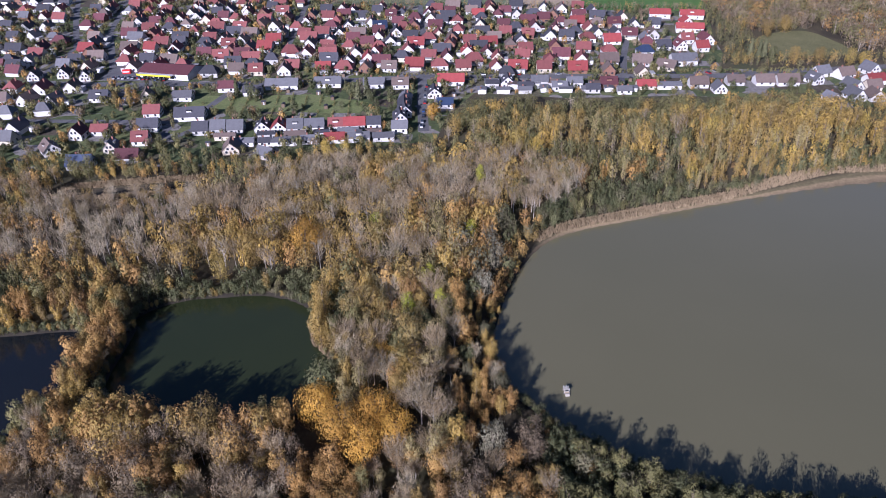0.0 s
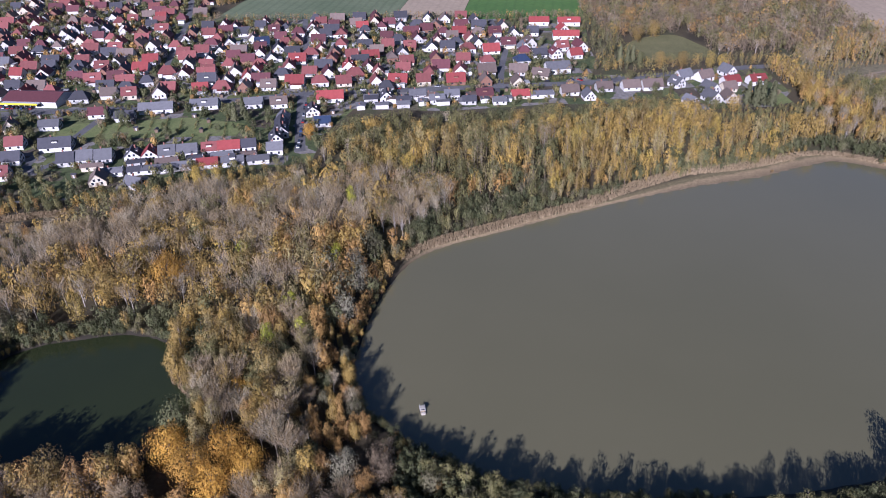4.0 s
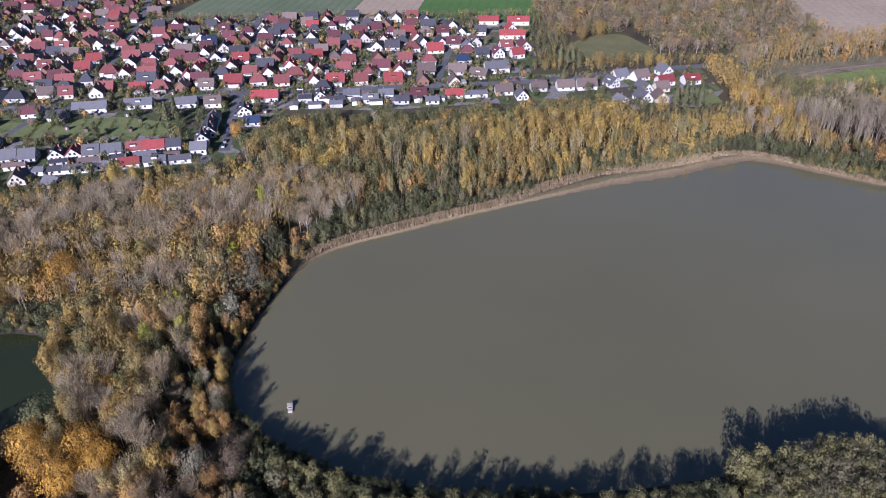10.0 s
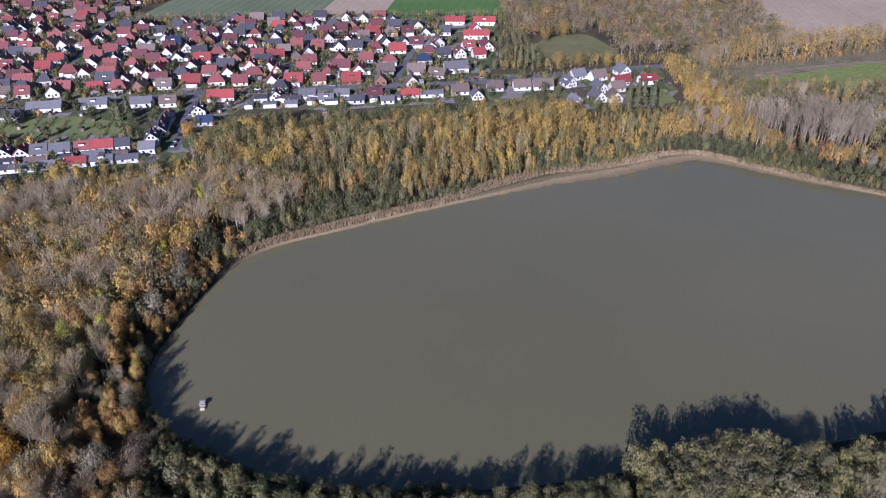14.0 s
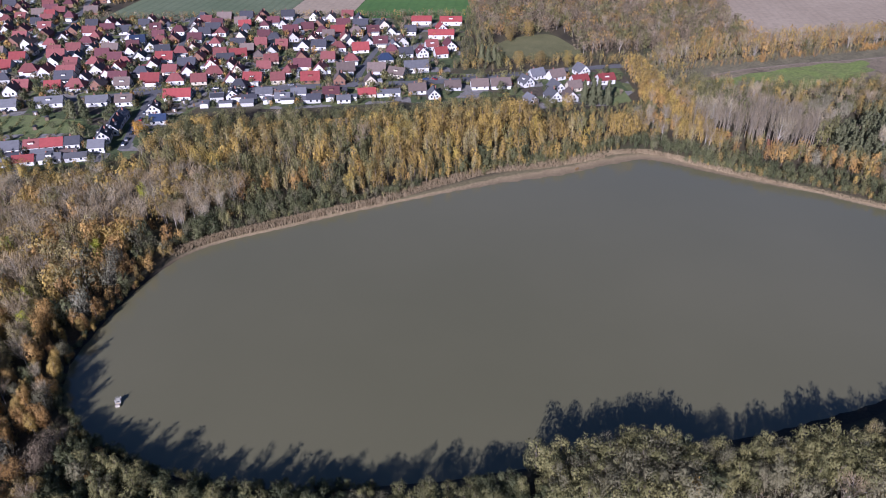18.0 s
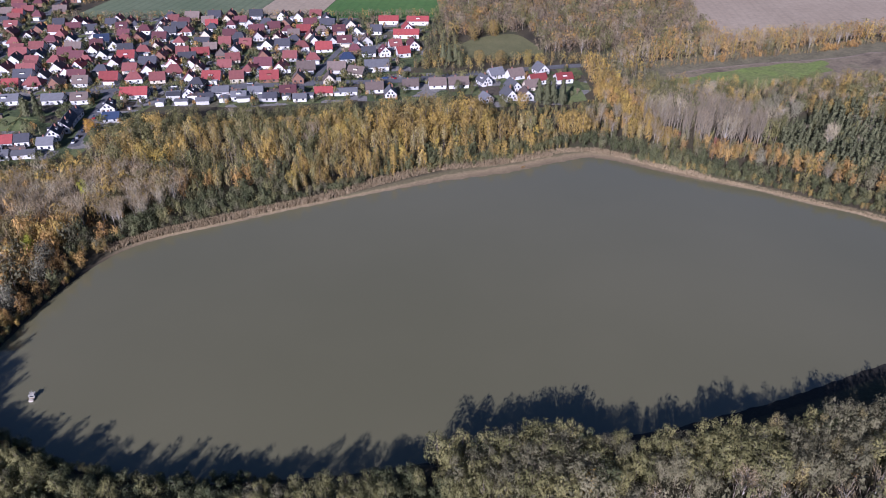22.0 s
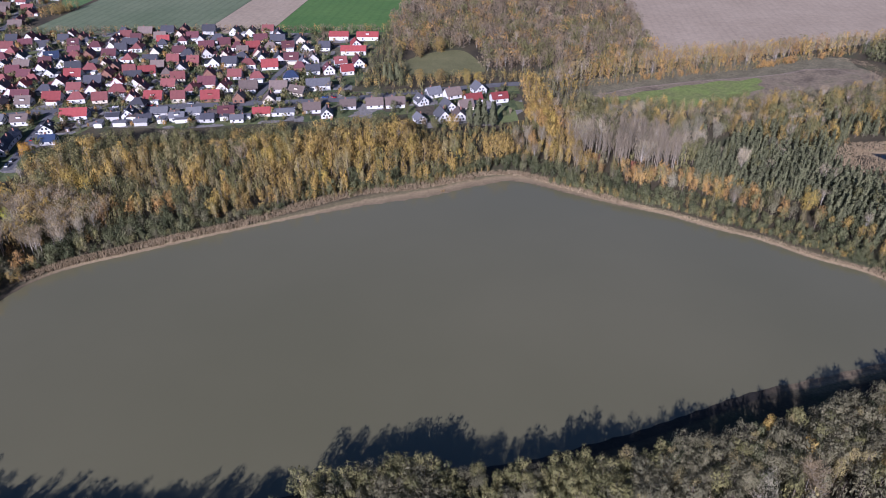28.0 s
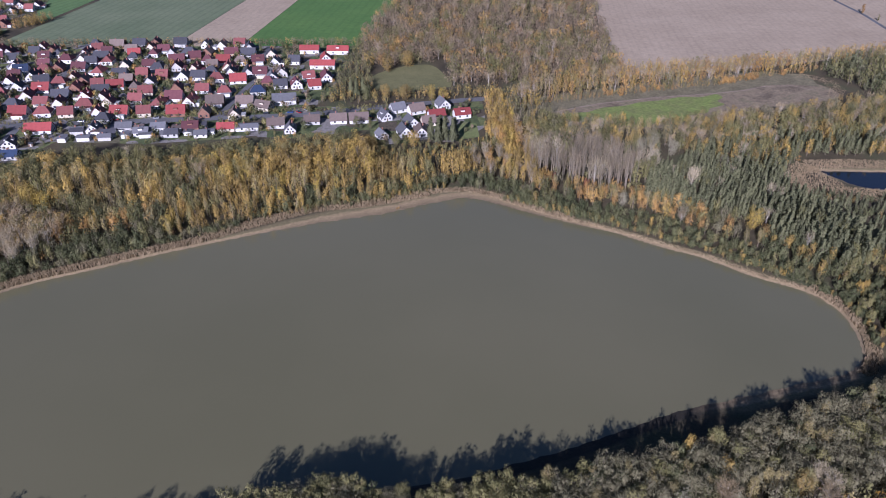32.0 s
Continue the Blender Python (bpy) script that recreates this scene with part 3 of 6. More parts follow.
def bare(seed, h, w, limbs, twigs, upright=0.5, forks=2):
    """A leafless tree: pale trunk, rising limbs that fork, and fine twigs along them."""
    r = np.random.default_rng(seed)
    wood = [tri_prism((0, 0, -0.6), (0, 0, h * 0.5), 0.013 * h, 0.009 * h, 5), tri_prism((0, 0, h * 0.5), (r.normal(0, 0.3), r.normal(0, 0.3), h * 0.97), 0.009 * h, 0.002 * h, 4)]
    v = []
    for i in range(limbs):
        z = h * (0.25 + 0.6 * (i + r.uniform(0, 1)) / limbs)
        a = i * 2.4 + r.uniform(-0.5, 0.5)
        reach = w / 2 * (1.1 - 0.7 * (z / h - 0.25)) * r.uniform(0.6, 1.15)
        end = np.array((reach * np.cos(a), reach * np.sin(a), min(z + reach * (0.8 + 2.4 * upright), h * 1.02)))
        st = np.array((0, 0, z))
        mid = st + (end - st) * 0.5
        wood.append(tri_prism(st, end, 0.0042 * h, 0.0012 * h))
        for _ in range(forks):
            wood.append(tri_prism(mid, end + r.normal(0, 0.13 * h / 2, 3) * (1, 1, 0.5), 0.0025 * h, 0.001 * h))
        k = twigs // limbs
        s = r.uniform(0.2, 1.08, (k, 1))
        p = st + (end - st) * s + r.normal(0, 0.035 * h, (k, 3))
        d = (end - st) / np.linalg.norm(end - st) + r.normal(0, 0.5, (k, 3)) + (0, 0, 0.5)
        d /= np.linalg.norm(d, axis=1)[:, None]
        ln = r.uniform(0.05, 0.14, (k, 1)) * h
        side = np.cross(d, r.normal(0, 1, (k, 3)))
        side /= np.linalg.norm(side, axis=1)[:, None]
        side *= 0.0042 * h
        v.append(np.stack([p - side, p + side, p + d * ln], 1).reshape(-1, 3))
    v = np.concatenate(v)
    return join(wood), (v, np.arange(len(v)).reshape(-1, 3), np.zeros_like(v))


def conifer(seed, h, w, leaves, size):
    """A pine or spruce: straight trunk, whorls of drooping boughs that narrow upwards."""
    r = np.random.default_rng(seed)
    wood = [tri_prism((0, 0, -0.6), (0, 0, h * 0.98), 0.014 * h, 0.002 * h, 5)]
    whorls = 9
    cs, ns = [], []
    for i in range(whorls):
        zf = 0.22 + 0.76 * i / (whorls - 1)
        reach = w / 2 * (1.06 - zf) / 0.84 * r.uniform(0.85, 1.1)
        for b in range(6 if i < 6 else 4):
            a = b * 6.283 / (6 if i < 6 else 4) + i * 0.5 + r.uniform(-0.3, 0.3)
            k = max(2, int(leaves / 48))
            s = r.uniform(0.15, 1.0, k)
            out = np.stack([np.cos(a) * s * reach, np.sin(a) * s * reach, zf * h - s * reach * 0.3 + r.normal(0, 0.15, k)], 1)
            cs.append(out + r.normal(0, 0.18, (k, 3)))
            ns.append(np.tile((np.cos(a) * 0.6, np.sin(a) * 0.6, 0.8), (k, 1)))
    return join(wood), leaf_tris(r, np.concatenate(cs), np.concatenate(ns), size)


# kind: material, maker of variant k at detail q (0..1)
def kinds(q):
    n = lambda few, many: int((few + (many - few) * q) * (1.9 if q > 0 else 1.8 if q == 0 else 1.4))
    s = (1.0 - 0.62 * q) * (0.66 if q > 0 else 0.72) if q >= 0 else 1.08
    g = max(q, 0)
    thin, tall = 1 - 0.16 * g, 0.5 * g
    f = int(round(2 * max(q, 0)))
    r = 0.3 + 0.25 * max(q, 0)
    tier = 0 if q < 0 else 1 if q == 0 else 2
    return {
        "golden": ("golden", GREY_BARK, [leafy(10 + k, 15, 6.0 * thin, n(190, 1350), 0.60 * s, 15, 0.12, 0.5, 1.6 + tall, 0.5, r, tier) for k in range(5)]),
        "rust": ("rust", BARK, [leafy(20 + k, 13, 6.0 * thin, n(190, 1350), 0.60 * s, 15, 0.12, 0.5, 1.5 + tall, 0.5, r, tier) for k in range(4)]),
        "yellow": ("yellow", BARK, [leafy(30 + k, 16, 6.4 * thin, n(200, 1350), 0.62 * s, 15, 0.12, 0.5, 1.6 + tall, 0.5, r, tier) for k in range(4)]),
        "orange": ("orange", BARK, [leafy(40 + k, 13, 12.5, n(900, 3600), 0.62 * s, 40, 0.12, 0.5, 1.1, 0.6, r, tier) for k in range(2)]),
        "olive": ("olive", BARK, [leafy(50 + k, 16, 7.0, n(200, 1485), 0.66 * s, 18, 0.12, 0.6, 1.3, 0.55, r, tier) for k in range(5)]),
        "green": ("green", BARK, [leafy(60 + k, 9, 5.8, n(180, 1282), 0.60 * s, 15, 0.04, 0.45, 1.3, 0.55, r, tier) for k in range(4)]),
        "willow": ("willow", BARK, [leafy(70 + k, 13, 7.0, n(200, 1620), 0.62 * s, 19, 0.08, 0.55, 1.25, 0.55, r, tier) for k in range(5)]),
        "silver": ("silver", BARK, [leafy(75 + k, 12, 9.0, n(240, 1700), 0.56 * s, 22, 0.06, 0.55, 1.15, 0.6, r, tier) for k in range(3)]),
        "lime": ("lime", BARK, [leafy(80 + k, 11, 5.0 * thin, n(180, 1147), 0.56 * s, 13, 0.1, 0.5, 1.5 + tall, 0.5, r, tier) for k in range(2)]),
        "red": ("red", BARK, [leafy(90 + k, 8, 4.8, n(150, 945), 0.52 * s, 11, 0.1, 0.5, 1.3, 0.5, r, tier) for k in range(2)]),
        "column": ("golden", GREY_BARK, [leafy(100 + k, 20, 5.8 * thin, n(220, 1485), 0.62 * s, 20, 0.1, 0.45, 1.9 + tall, 0.5, r, tier) for k in range(5)]),
        "fading": ("fading", GREY_BARK, [leafy(105 + k, 19, 5.8 * thin, n(180, 1282), 0.56 * s, 20, 0.15, 0.55, 2.0 + tall, 0.5, r, tier) for k in range(4)]),
        "pine": ("pine", BARK, [conifer(110 + k, 12, 4.8, n(150, 750), (0.68 + 1.2 * g) * s) for k in range(4)]),
        "bare": ("bare", PALE_BARK, [bare(120 + k, 16, 7.4, n(11, 16), n(260, 900), 0.55, f) for k in range(6)]),
        "poplar": ("poplar", STEM_BARK, [bare(130 + k, 22, 4.0, n(10, 16), n(60, 400), 1.5, f) for k in range(5)]),
        "broad_brown": ("brown", BARK, [leafy(160 + k, 13, 9.5, n(300, 1822), 0.60 * s, 22, 0.06, 0.55, 1.15, 0.6, r, tier) for k in range(4)]),
        "broad_rust": ("rust", BARK, [leafy(165 + k, 13, 9.5, n(300, 1822), 0.60 * s, 22, 0.06, 0.55, 1.15, 0.6, r, tier) for k in range(3)]),
        "broad_olive": ("olive", BARK, [leafy(170 + k, 13, 9.5, n(300, 1822), 0.60 * s, 22, 0.06, 0.55, 1.15, 0.6, r, tier) for k in range(4)]),
        "broad_gold": ("golden", BARK, [leafy(175 + k, 12, 10, n(300, 1822), 0.60 * s, 22, 0.05, 0.5, 1.15, 0.6, r, tier) for k in range(3)]),
        "broad_fading": ("fading", GREY_BARK, [leafy(180 + k, 15, 8.5, n(300, 1822), 0.56 * s, 22, 0.06, 0.55, 1.3, 0.6, r, tier) for k in range(4)]),
        "broad_yellow": ("yellow", BARK, [leafy(185 + k, 14, 9.0, n(300, 1822), 0.60 * s, 22, 0.06, 0.55, 1.2, 0.6, r, tier) for k in range(3)]),
        "twiggy": ("twig", PALE_BARK, [bare(190 + k, 15, 7.6, n(12, 16), n(330, 1100), 0.6, f) for k in range(5)]),
        "garden_green": ("green", BARK, [leafy(200 + k, 10, 8.0, 120, 1.0, 14, 0.05, 0.5, 1.2, 0.55, 0.35, 1) for k in range(3)]),
        "garden_olive": ("olive", BARK, [leafy(205 + k, 10, 8.0, 120, 1.0, 14, 0.05, 0.5, 1.2, 0.55, 0.35, 1) for k in range(3)]),
        "garden_gold": ("brown", BARK, [leafy(210 + k, 10, 7.5, 120, 1.0, 14, 0.05, 0.5, 1.2, 0.55, 0.35, 1) for k in range(2)]),
        "garden_rust": ("rust", BARK, [leafy(215 + k, 10, 7.5, 120, 1.0, 14, 0.05, 0.5, 1.2, 0.55, 0.35, 1) for k in range(2)]),
        "shrub": ("olive", BARK, [leafy(140 + k, 4.0, 4.4, n(60, 202), 0.52 * s, 8, 0.0, 0.5, 1.0, 0.5, r, tier) for k in range(3)]),
        "brush": ("rust", BARK, [leafy(150 + k, 4.0, 4.4, n(60, 202), 0.52 * s, 8, 0.0, 0.5, 1.1, 0.5, r, tier) for k in range(3)]),
    }


LABELS = {
    "garden_green": ("garden_tree", "dense dark green garden tree"), "garden_olive": ("garden_tree", "dense olive-green garden tree"), "garden_gold": ("garden_tree", "rounded grey-brown garden tree"), "garden_rust": ("garden_tree", "rounded rust-brown garden tree"),
    "broad_fading": ("aspen_tree", "broad aspen with thinning grey-olive crown"), "broad_yellow": ("maple_tree", "broad maple with ochre-yellow autumn crown"), "twiggy": ("hornbeam_tree", "nearly leafless brown tree with dense fine twigs"),
    "broad_brown": ("hornbeam_tree", "broad tree with thinning grey-brown crown"), "broad_rust": ("beech_tree", "broad beech with red-brown autumn crown"),
    "broad_olive": ("oak_tree", "broad oak with dull olive crown"), "broad_gold": ("lime_tree", "broad rounded tree with golden autumn crown"),
    "golden": ("birch_tree", "slender tree with brown-gold autumn leaves"), "rust": ("beech_tree", "tree with rust-brown autumn leaves"),
    "yellow": ("maple_tree", "tree with bright yellow autumn leaves"), "orange": ("maple_tree", "broad maple with dense orange autumn leaves"),
    "olive": ("oak_tree", "tall tree with dull olive-green crown"), "green": ("alder_tree", "low dense alder with dark green leaves"),
    "willow": ("willow_tree", "rounded willow with grey-green leaves"), "lime": ("lime_tree", "small tree with fresh lime-green leaves"),
    "red": ("cherry_tree", "small tree with dark red leaves"), "column": ("poplar_tree", "tall narrow poplar with fading golden leaves"),
    "pine": ("pine_tree", "dark green conical pine"), "bare": ("ash_tree", "leafless grey tree with fine spreading twigs"),
    "poplar": ("poplar_tree", "leafless upright poplar with pale trunk"), "shrub": ("shrub", "low rounded olive-green shrub"),
    "silver": ("willow_tree", "rounded willow with pale silvery leaves"),
    "fading": ("aspen_tree", "tall thin aspen with grey-olive fading leaves"), "brush": ("thicket_shrub", "low brown autumn thicket"),
}
NEAR_KINDS, MID_KINDS, FAR_KINDS, LOW_KINDS = kinds(0.62), kinds(0.3), kinds(0.0), kinds(-0.14)
BASE_H = {k: max(v[0][0][:, 2].max(), v[1][0][:, 2].max()) for k, v in ((k, NEAR_KINDS[k][2][0]) for k in NEAR_KINDS)}
protos = {}
for kind, (leaf, bark_mat, variants) in NEAR_KINDS.items():
    protos[kind] = []
    for (wv, wf), (lv, lf, ln) in variants:
        tm = mesh_np("trunk", wv, wf, [bark_mat])
        cm = mesh_np("crown", lv, lf, [LEAF[leaf]], None, {"vary": rng.random(len(lf)), "tint": np.zeros(len(lf))}, ln)
        protos[kind].append((tm, cm))
stuff = {k: [] for k in FAR_KINDS}
banks = {k: [] for k in FAR_KINDS}
far = {k: [] for k in FAR_KINDS}
single_count = {k: 0 for k in FAR_KINDS}


def nearest_water(x, y):
    return np.minimum.reduce([water_dist(w, x, y) for w in WATERS])


def plant(kind, x, y, height, single=False, fat=1.0, base=GZ):
    """One tree: a thing of its own near the camera's line, else a part of the woods."""
    sc = height / BASE_H[kind]
    z = base - 0.05
    a = rng.uniform(0, 6.283)
    if single:
        k = rng.integers(len(protos[kind]))
        name, label = LABELS[kind]
        e = new(name)
        e.matrix_basis = Matrix.LocRotScale((x, y, z), Euler((0, 0, a)), (sc * fat, sc * fat, sc))
        tm, cm = protos[kind][k]
        part("trunk", tm, None, e)
        part("crown", cm, None, e)
        tagged(e, label, "tree", "trees round the water")
        single_count[kind] += 1
    else:
        (far if y < 96 else banks if y < 205 else stuff if y < 425 and not inside(TOWN, np.array(x), np.array(y)) else far)[kind].append((x, y, z, a, sc, fat, rng.integers(len(FAR_KINDS[kind][2])), rng.random()))


def build_woods(stock, detail, prefix, note):
    for kind, rows in stock.items():
        if not rows:
            continue
        leaf, bark_mat, variants = detail[kind]
        V, F, M, T, N, n = [], [], [], [], [], 0
        rows = np.array(rows)
        for k, ((wv, wf), (lv, lf, ln)) in enumerate(variants):
            sel = rows[rows[:, 6] == k]
            if not len(sel):
                continue
            pv, pf = np.r_[wv, lv], np.r_[wf, lf + len(wv)]
            c, s_, sc, ft = np.cos(sel[:, 3]), np.sin(sel[:, 3]), sel[:, 4], sel[:, 5]
            X = (pv[None, :, 0] * c[:, None] - pv[None, :, 1] * s_[:, None]) * (sc * ft)[:, None] + sel[:, 0:1]
            Yc = (pv[None, :, 0] * s_[:, None] + pv[None, :, 1] * c[:, None]) * (sc * ft)[:, None] + sel[:, 1:2]
            Z = pv[None, :, 2] * sc[:, None] + sel[:, 2:3]
            V.append(np.stack([X, Yc, Z], -1).reshape(-1, 3))
            pn = np.r_[np.zeros_like(wv), ln]
            N.append(np.stack([pn[None, :, 0] * c[:, None] - pn[None, :, 1] * s_[:, None], pn[None, :, 0] * s_[:, None] + pn[None, :, 1] * c[:, None], np.repeat(pn[None, :, 2], len(sel), 0)], -1).reshape(-1, 3))
            F.append((pf[None] + (np.arange(len(sel)) * len(pv))[:, None, None]).reshape(-1, 3) + n)
            M.append(np.tile(np.r_[np.ones(len(wf), int), np.zeros(len(lf), int)], len(sel)))
            T.append(np.repeat(sel[:, 7], len(pf)))
            n += len(sel) * len(pv)
        F = np.concatenate(F)
        me = mesh_np("woods", np.concatenate(V), F, [LEAF[leaf], bark_mat], np.concatenate(M), {"tint": np.concatenate(T), "vary": rng.random(len(F))}, np.concatenate(N))
        name, label = LABELS[kind]
        tagged(new(prefix + name, me), note + label, "woods", kind="stuff")


# clearings that stay free of trees
def blocked(X, Y, water):
    out = water < np.where((Y > 250) & (X > 20), 3.0, 0.4)
    for poly in (TOWN, GLADE, MEAD, BROWN):
        out |= inside(poly, X, Y)
    for t in TRACKS:
        out |= line_dist(t, X, Y) < 4
    return out


# trees that stand out: kind, x, y, height, clear space round them
MARKED = [
    ("orange", -47, 147, 14, 8), ("orange", -39, 139, 15, 8), ("orange", -30, 145, 14, 8), ("orange", -33, 133, 14, 8), ("orange", -24, 138, 13, 8), ("orange", -67, 235, 17, 7), ("broad_yellow", -96, 219, 13, 5), ("broad_gold", -86, 229, 15, 5),
    ("yellow", -72, 322, 13, 4), ("yellow", -63, 326, 12, 4), ("lime", -18, 209, 15, 3), ("lime", -24, 190, 15, 3), ("lime", -13, 195, 13, 3), ("lime", -3, 241, 14, 3.5),
    ("yellow", -27, 204, 14, 3), ("yellow", -33, 181, 12, 3), ("broad_yellow", 392, 262, 14, 7), ("red", 306, 330, 7, 3), ("red", 322, 318, 7, 3),
    ("silver", 379, 363, 14, 6), ("silver", 369, 358, 13, 5), ("silver", 361, 276, 10, 4), ("silver", 335, 295, 10, 4), ("willow", -80, 142, 12, 2),
    ("broad_yellow", 22, 330, 16, 6), ("broad_yellow", 30, 324, 14, 5), ("broad_yellow", 121, 346, 15, 4), ("broad_yellow", 130, 352, 15, 4), ("orange", -23, 386, 9, 4),
    ("broad_olive", -21, 304, 15, 4), ("broad_gold", -28, 311, 14, 4), ("lime", 2, 295, 13, 4), ("broad_brown", -20, 168, 12, 4), ("orange", -30, 168, 12, 4), ("broad_yellow", -72, 327, 14, 5), ("broad_yellow", -64, 329, 13, 4),
    ("silver", 326, 402, 10, 5), ("silver", 336, 400, 10, 5), ("silver", 347, 402, 11, 5), ("silver", 358, 402, 10, 5), ("silver", 389, 356, 12, 5), ("silver", 4, 238, 13, 3), ("silver", 6, 226, 13, 3), ("silver", 1, 206, 13, 3), ("silver", 2, 134, 14, 6), ("bare", 379, 306, 18, 5), ("silver", 410, 330, 11, 4),
]
MARKED_EAST = [
    ("broad_gold", 219, 483, 12, 6), ("broad_gold", 234, 478, 13, 6), ("broad_yellow", 253, 475, 13, 6), ("broad_yellow", 261, 474, 11, 4), ("broad_gold", 225, 549, 14, 6), ("broad_gold", 243, 560, 14, 6), ("pine", 198, 490, 15, 3), ("pine", 203, 494, 14, 3), ("pine", 194, 495, 14, 3), ("green", 205, 486, 11, 3), ("broad_olive", 186, 450, 10, 4), ("broad_olive", 188, 402, 11, 4), ("broad_gold", 231, 390, 12, 4),
    ("silver", 268, 372, 9, 3), ("bare", 272, 362, 14, 4), ("bare", 280, 358, 15, 4), ("bare", 264, 357, 13, 4), ("broad_olive", 220, 392, 10, 5), ("pine", 243, 398, 17, 5), ("pine", 247.5, 395, 18, 5), ("pine", 252, 397, 18, 5), ("pine", 257, 394, 17, 5), ("pine", 250, 401, 17, 4), ("pine", 259, 399, 16, 4),
    ("green", 196, 428, 9, 2), ("olive", 205, 424, 9, 2), ("olive", 230, 420, 7, 2), ("rust", 748, 692, 11, 2), ("rust", 757, 752, 12, 2), ("golden", 768, 775, 12, 2), ("olive", 744, 660, 7, 2),
    ("golden", -205, 405, 13, 3), ("golden", -212, 402, 13, 3), ("rust", -190, 397, 9, 2), ("pine", -64, 419, 15, 2), ("pine", -69, 416, 13, 2), ("green", -72, 421, 11, 2), ("green", -60, 412, 9, 2), ("green", -104, 395, 9, 2), ("green", -136, 419, 11, 2), ("green", -132, 416, 9, 2), ("broad_olive", -139, 387, 8, 2), ("olive", -54, 384, 9, 2), ("pine", -146, 425, 12, 2), ("olive", -168, 372, 6, 2),
]
STAND_OUT = MARKED + MARKED_EAST

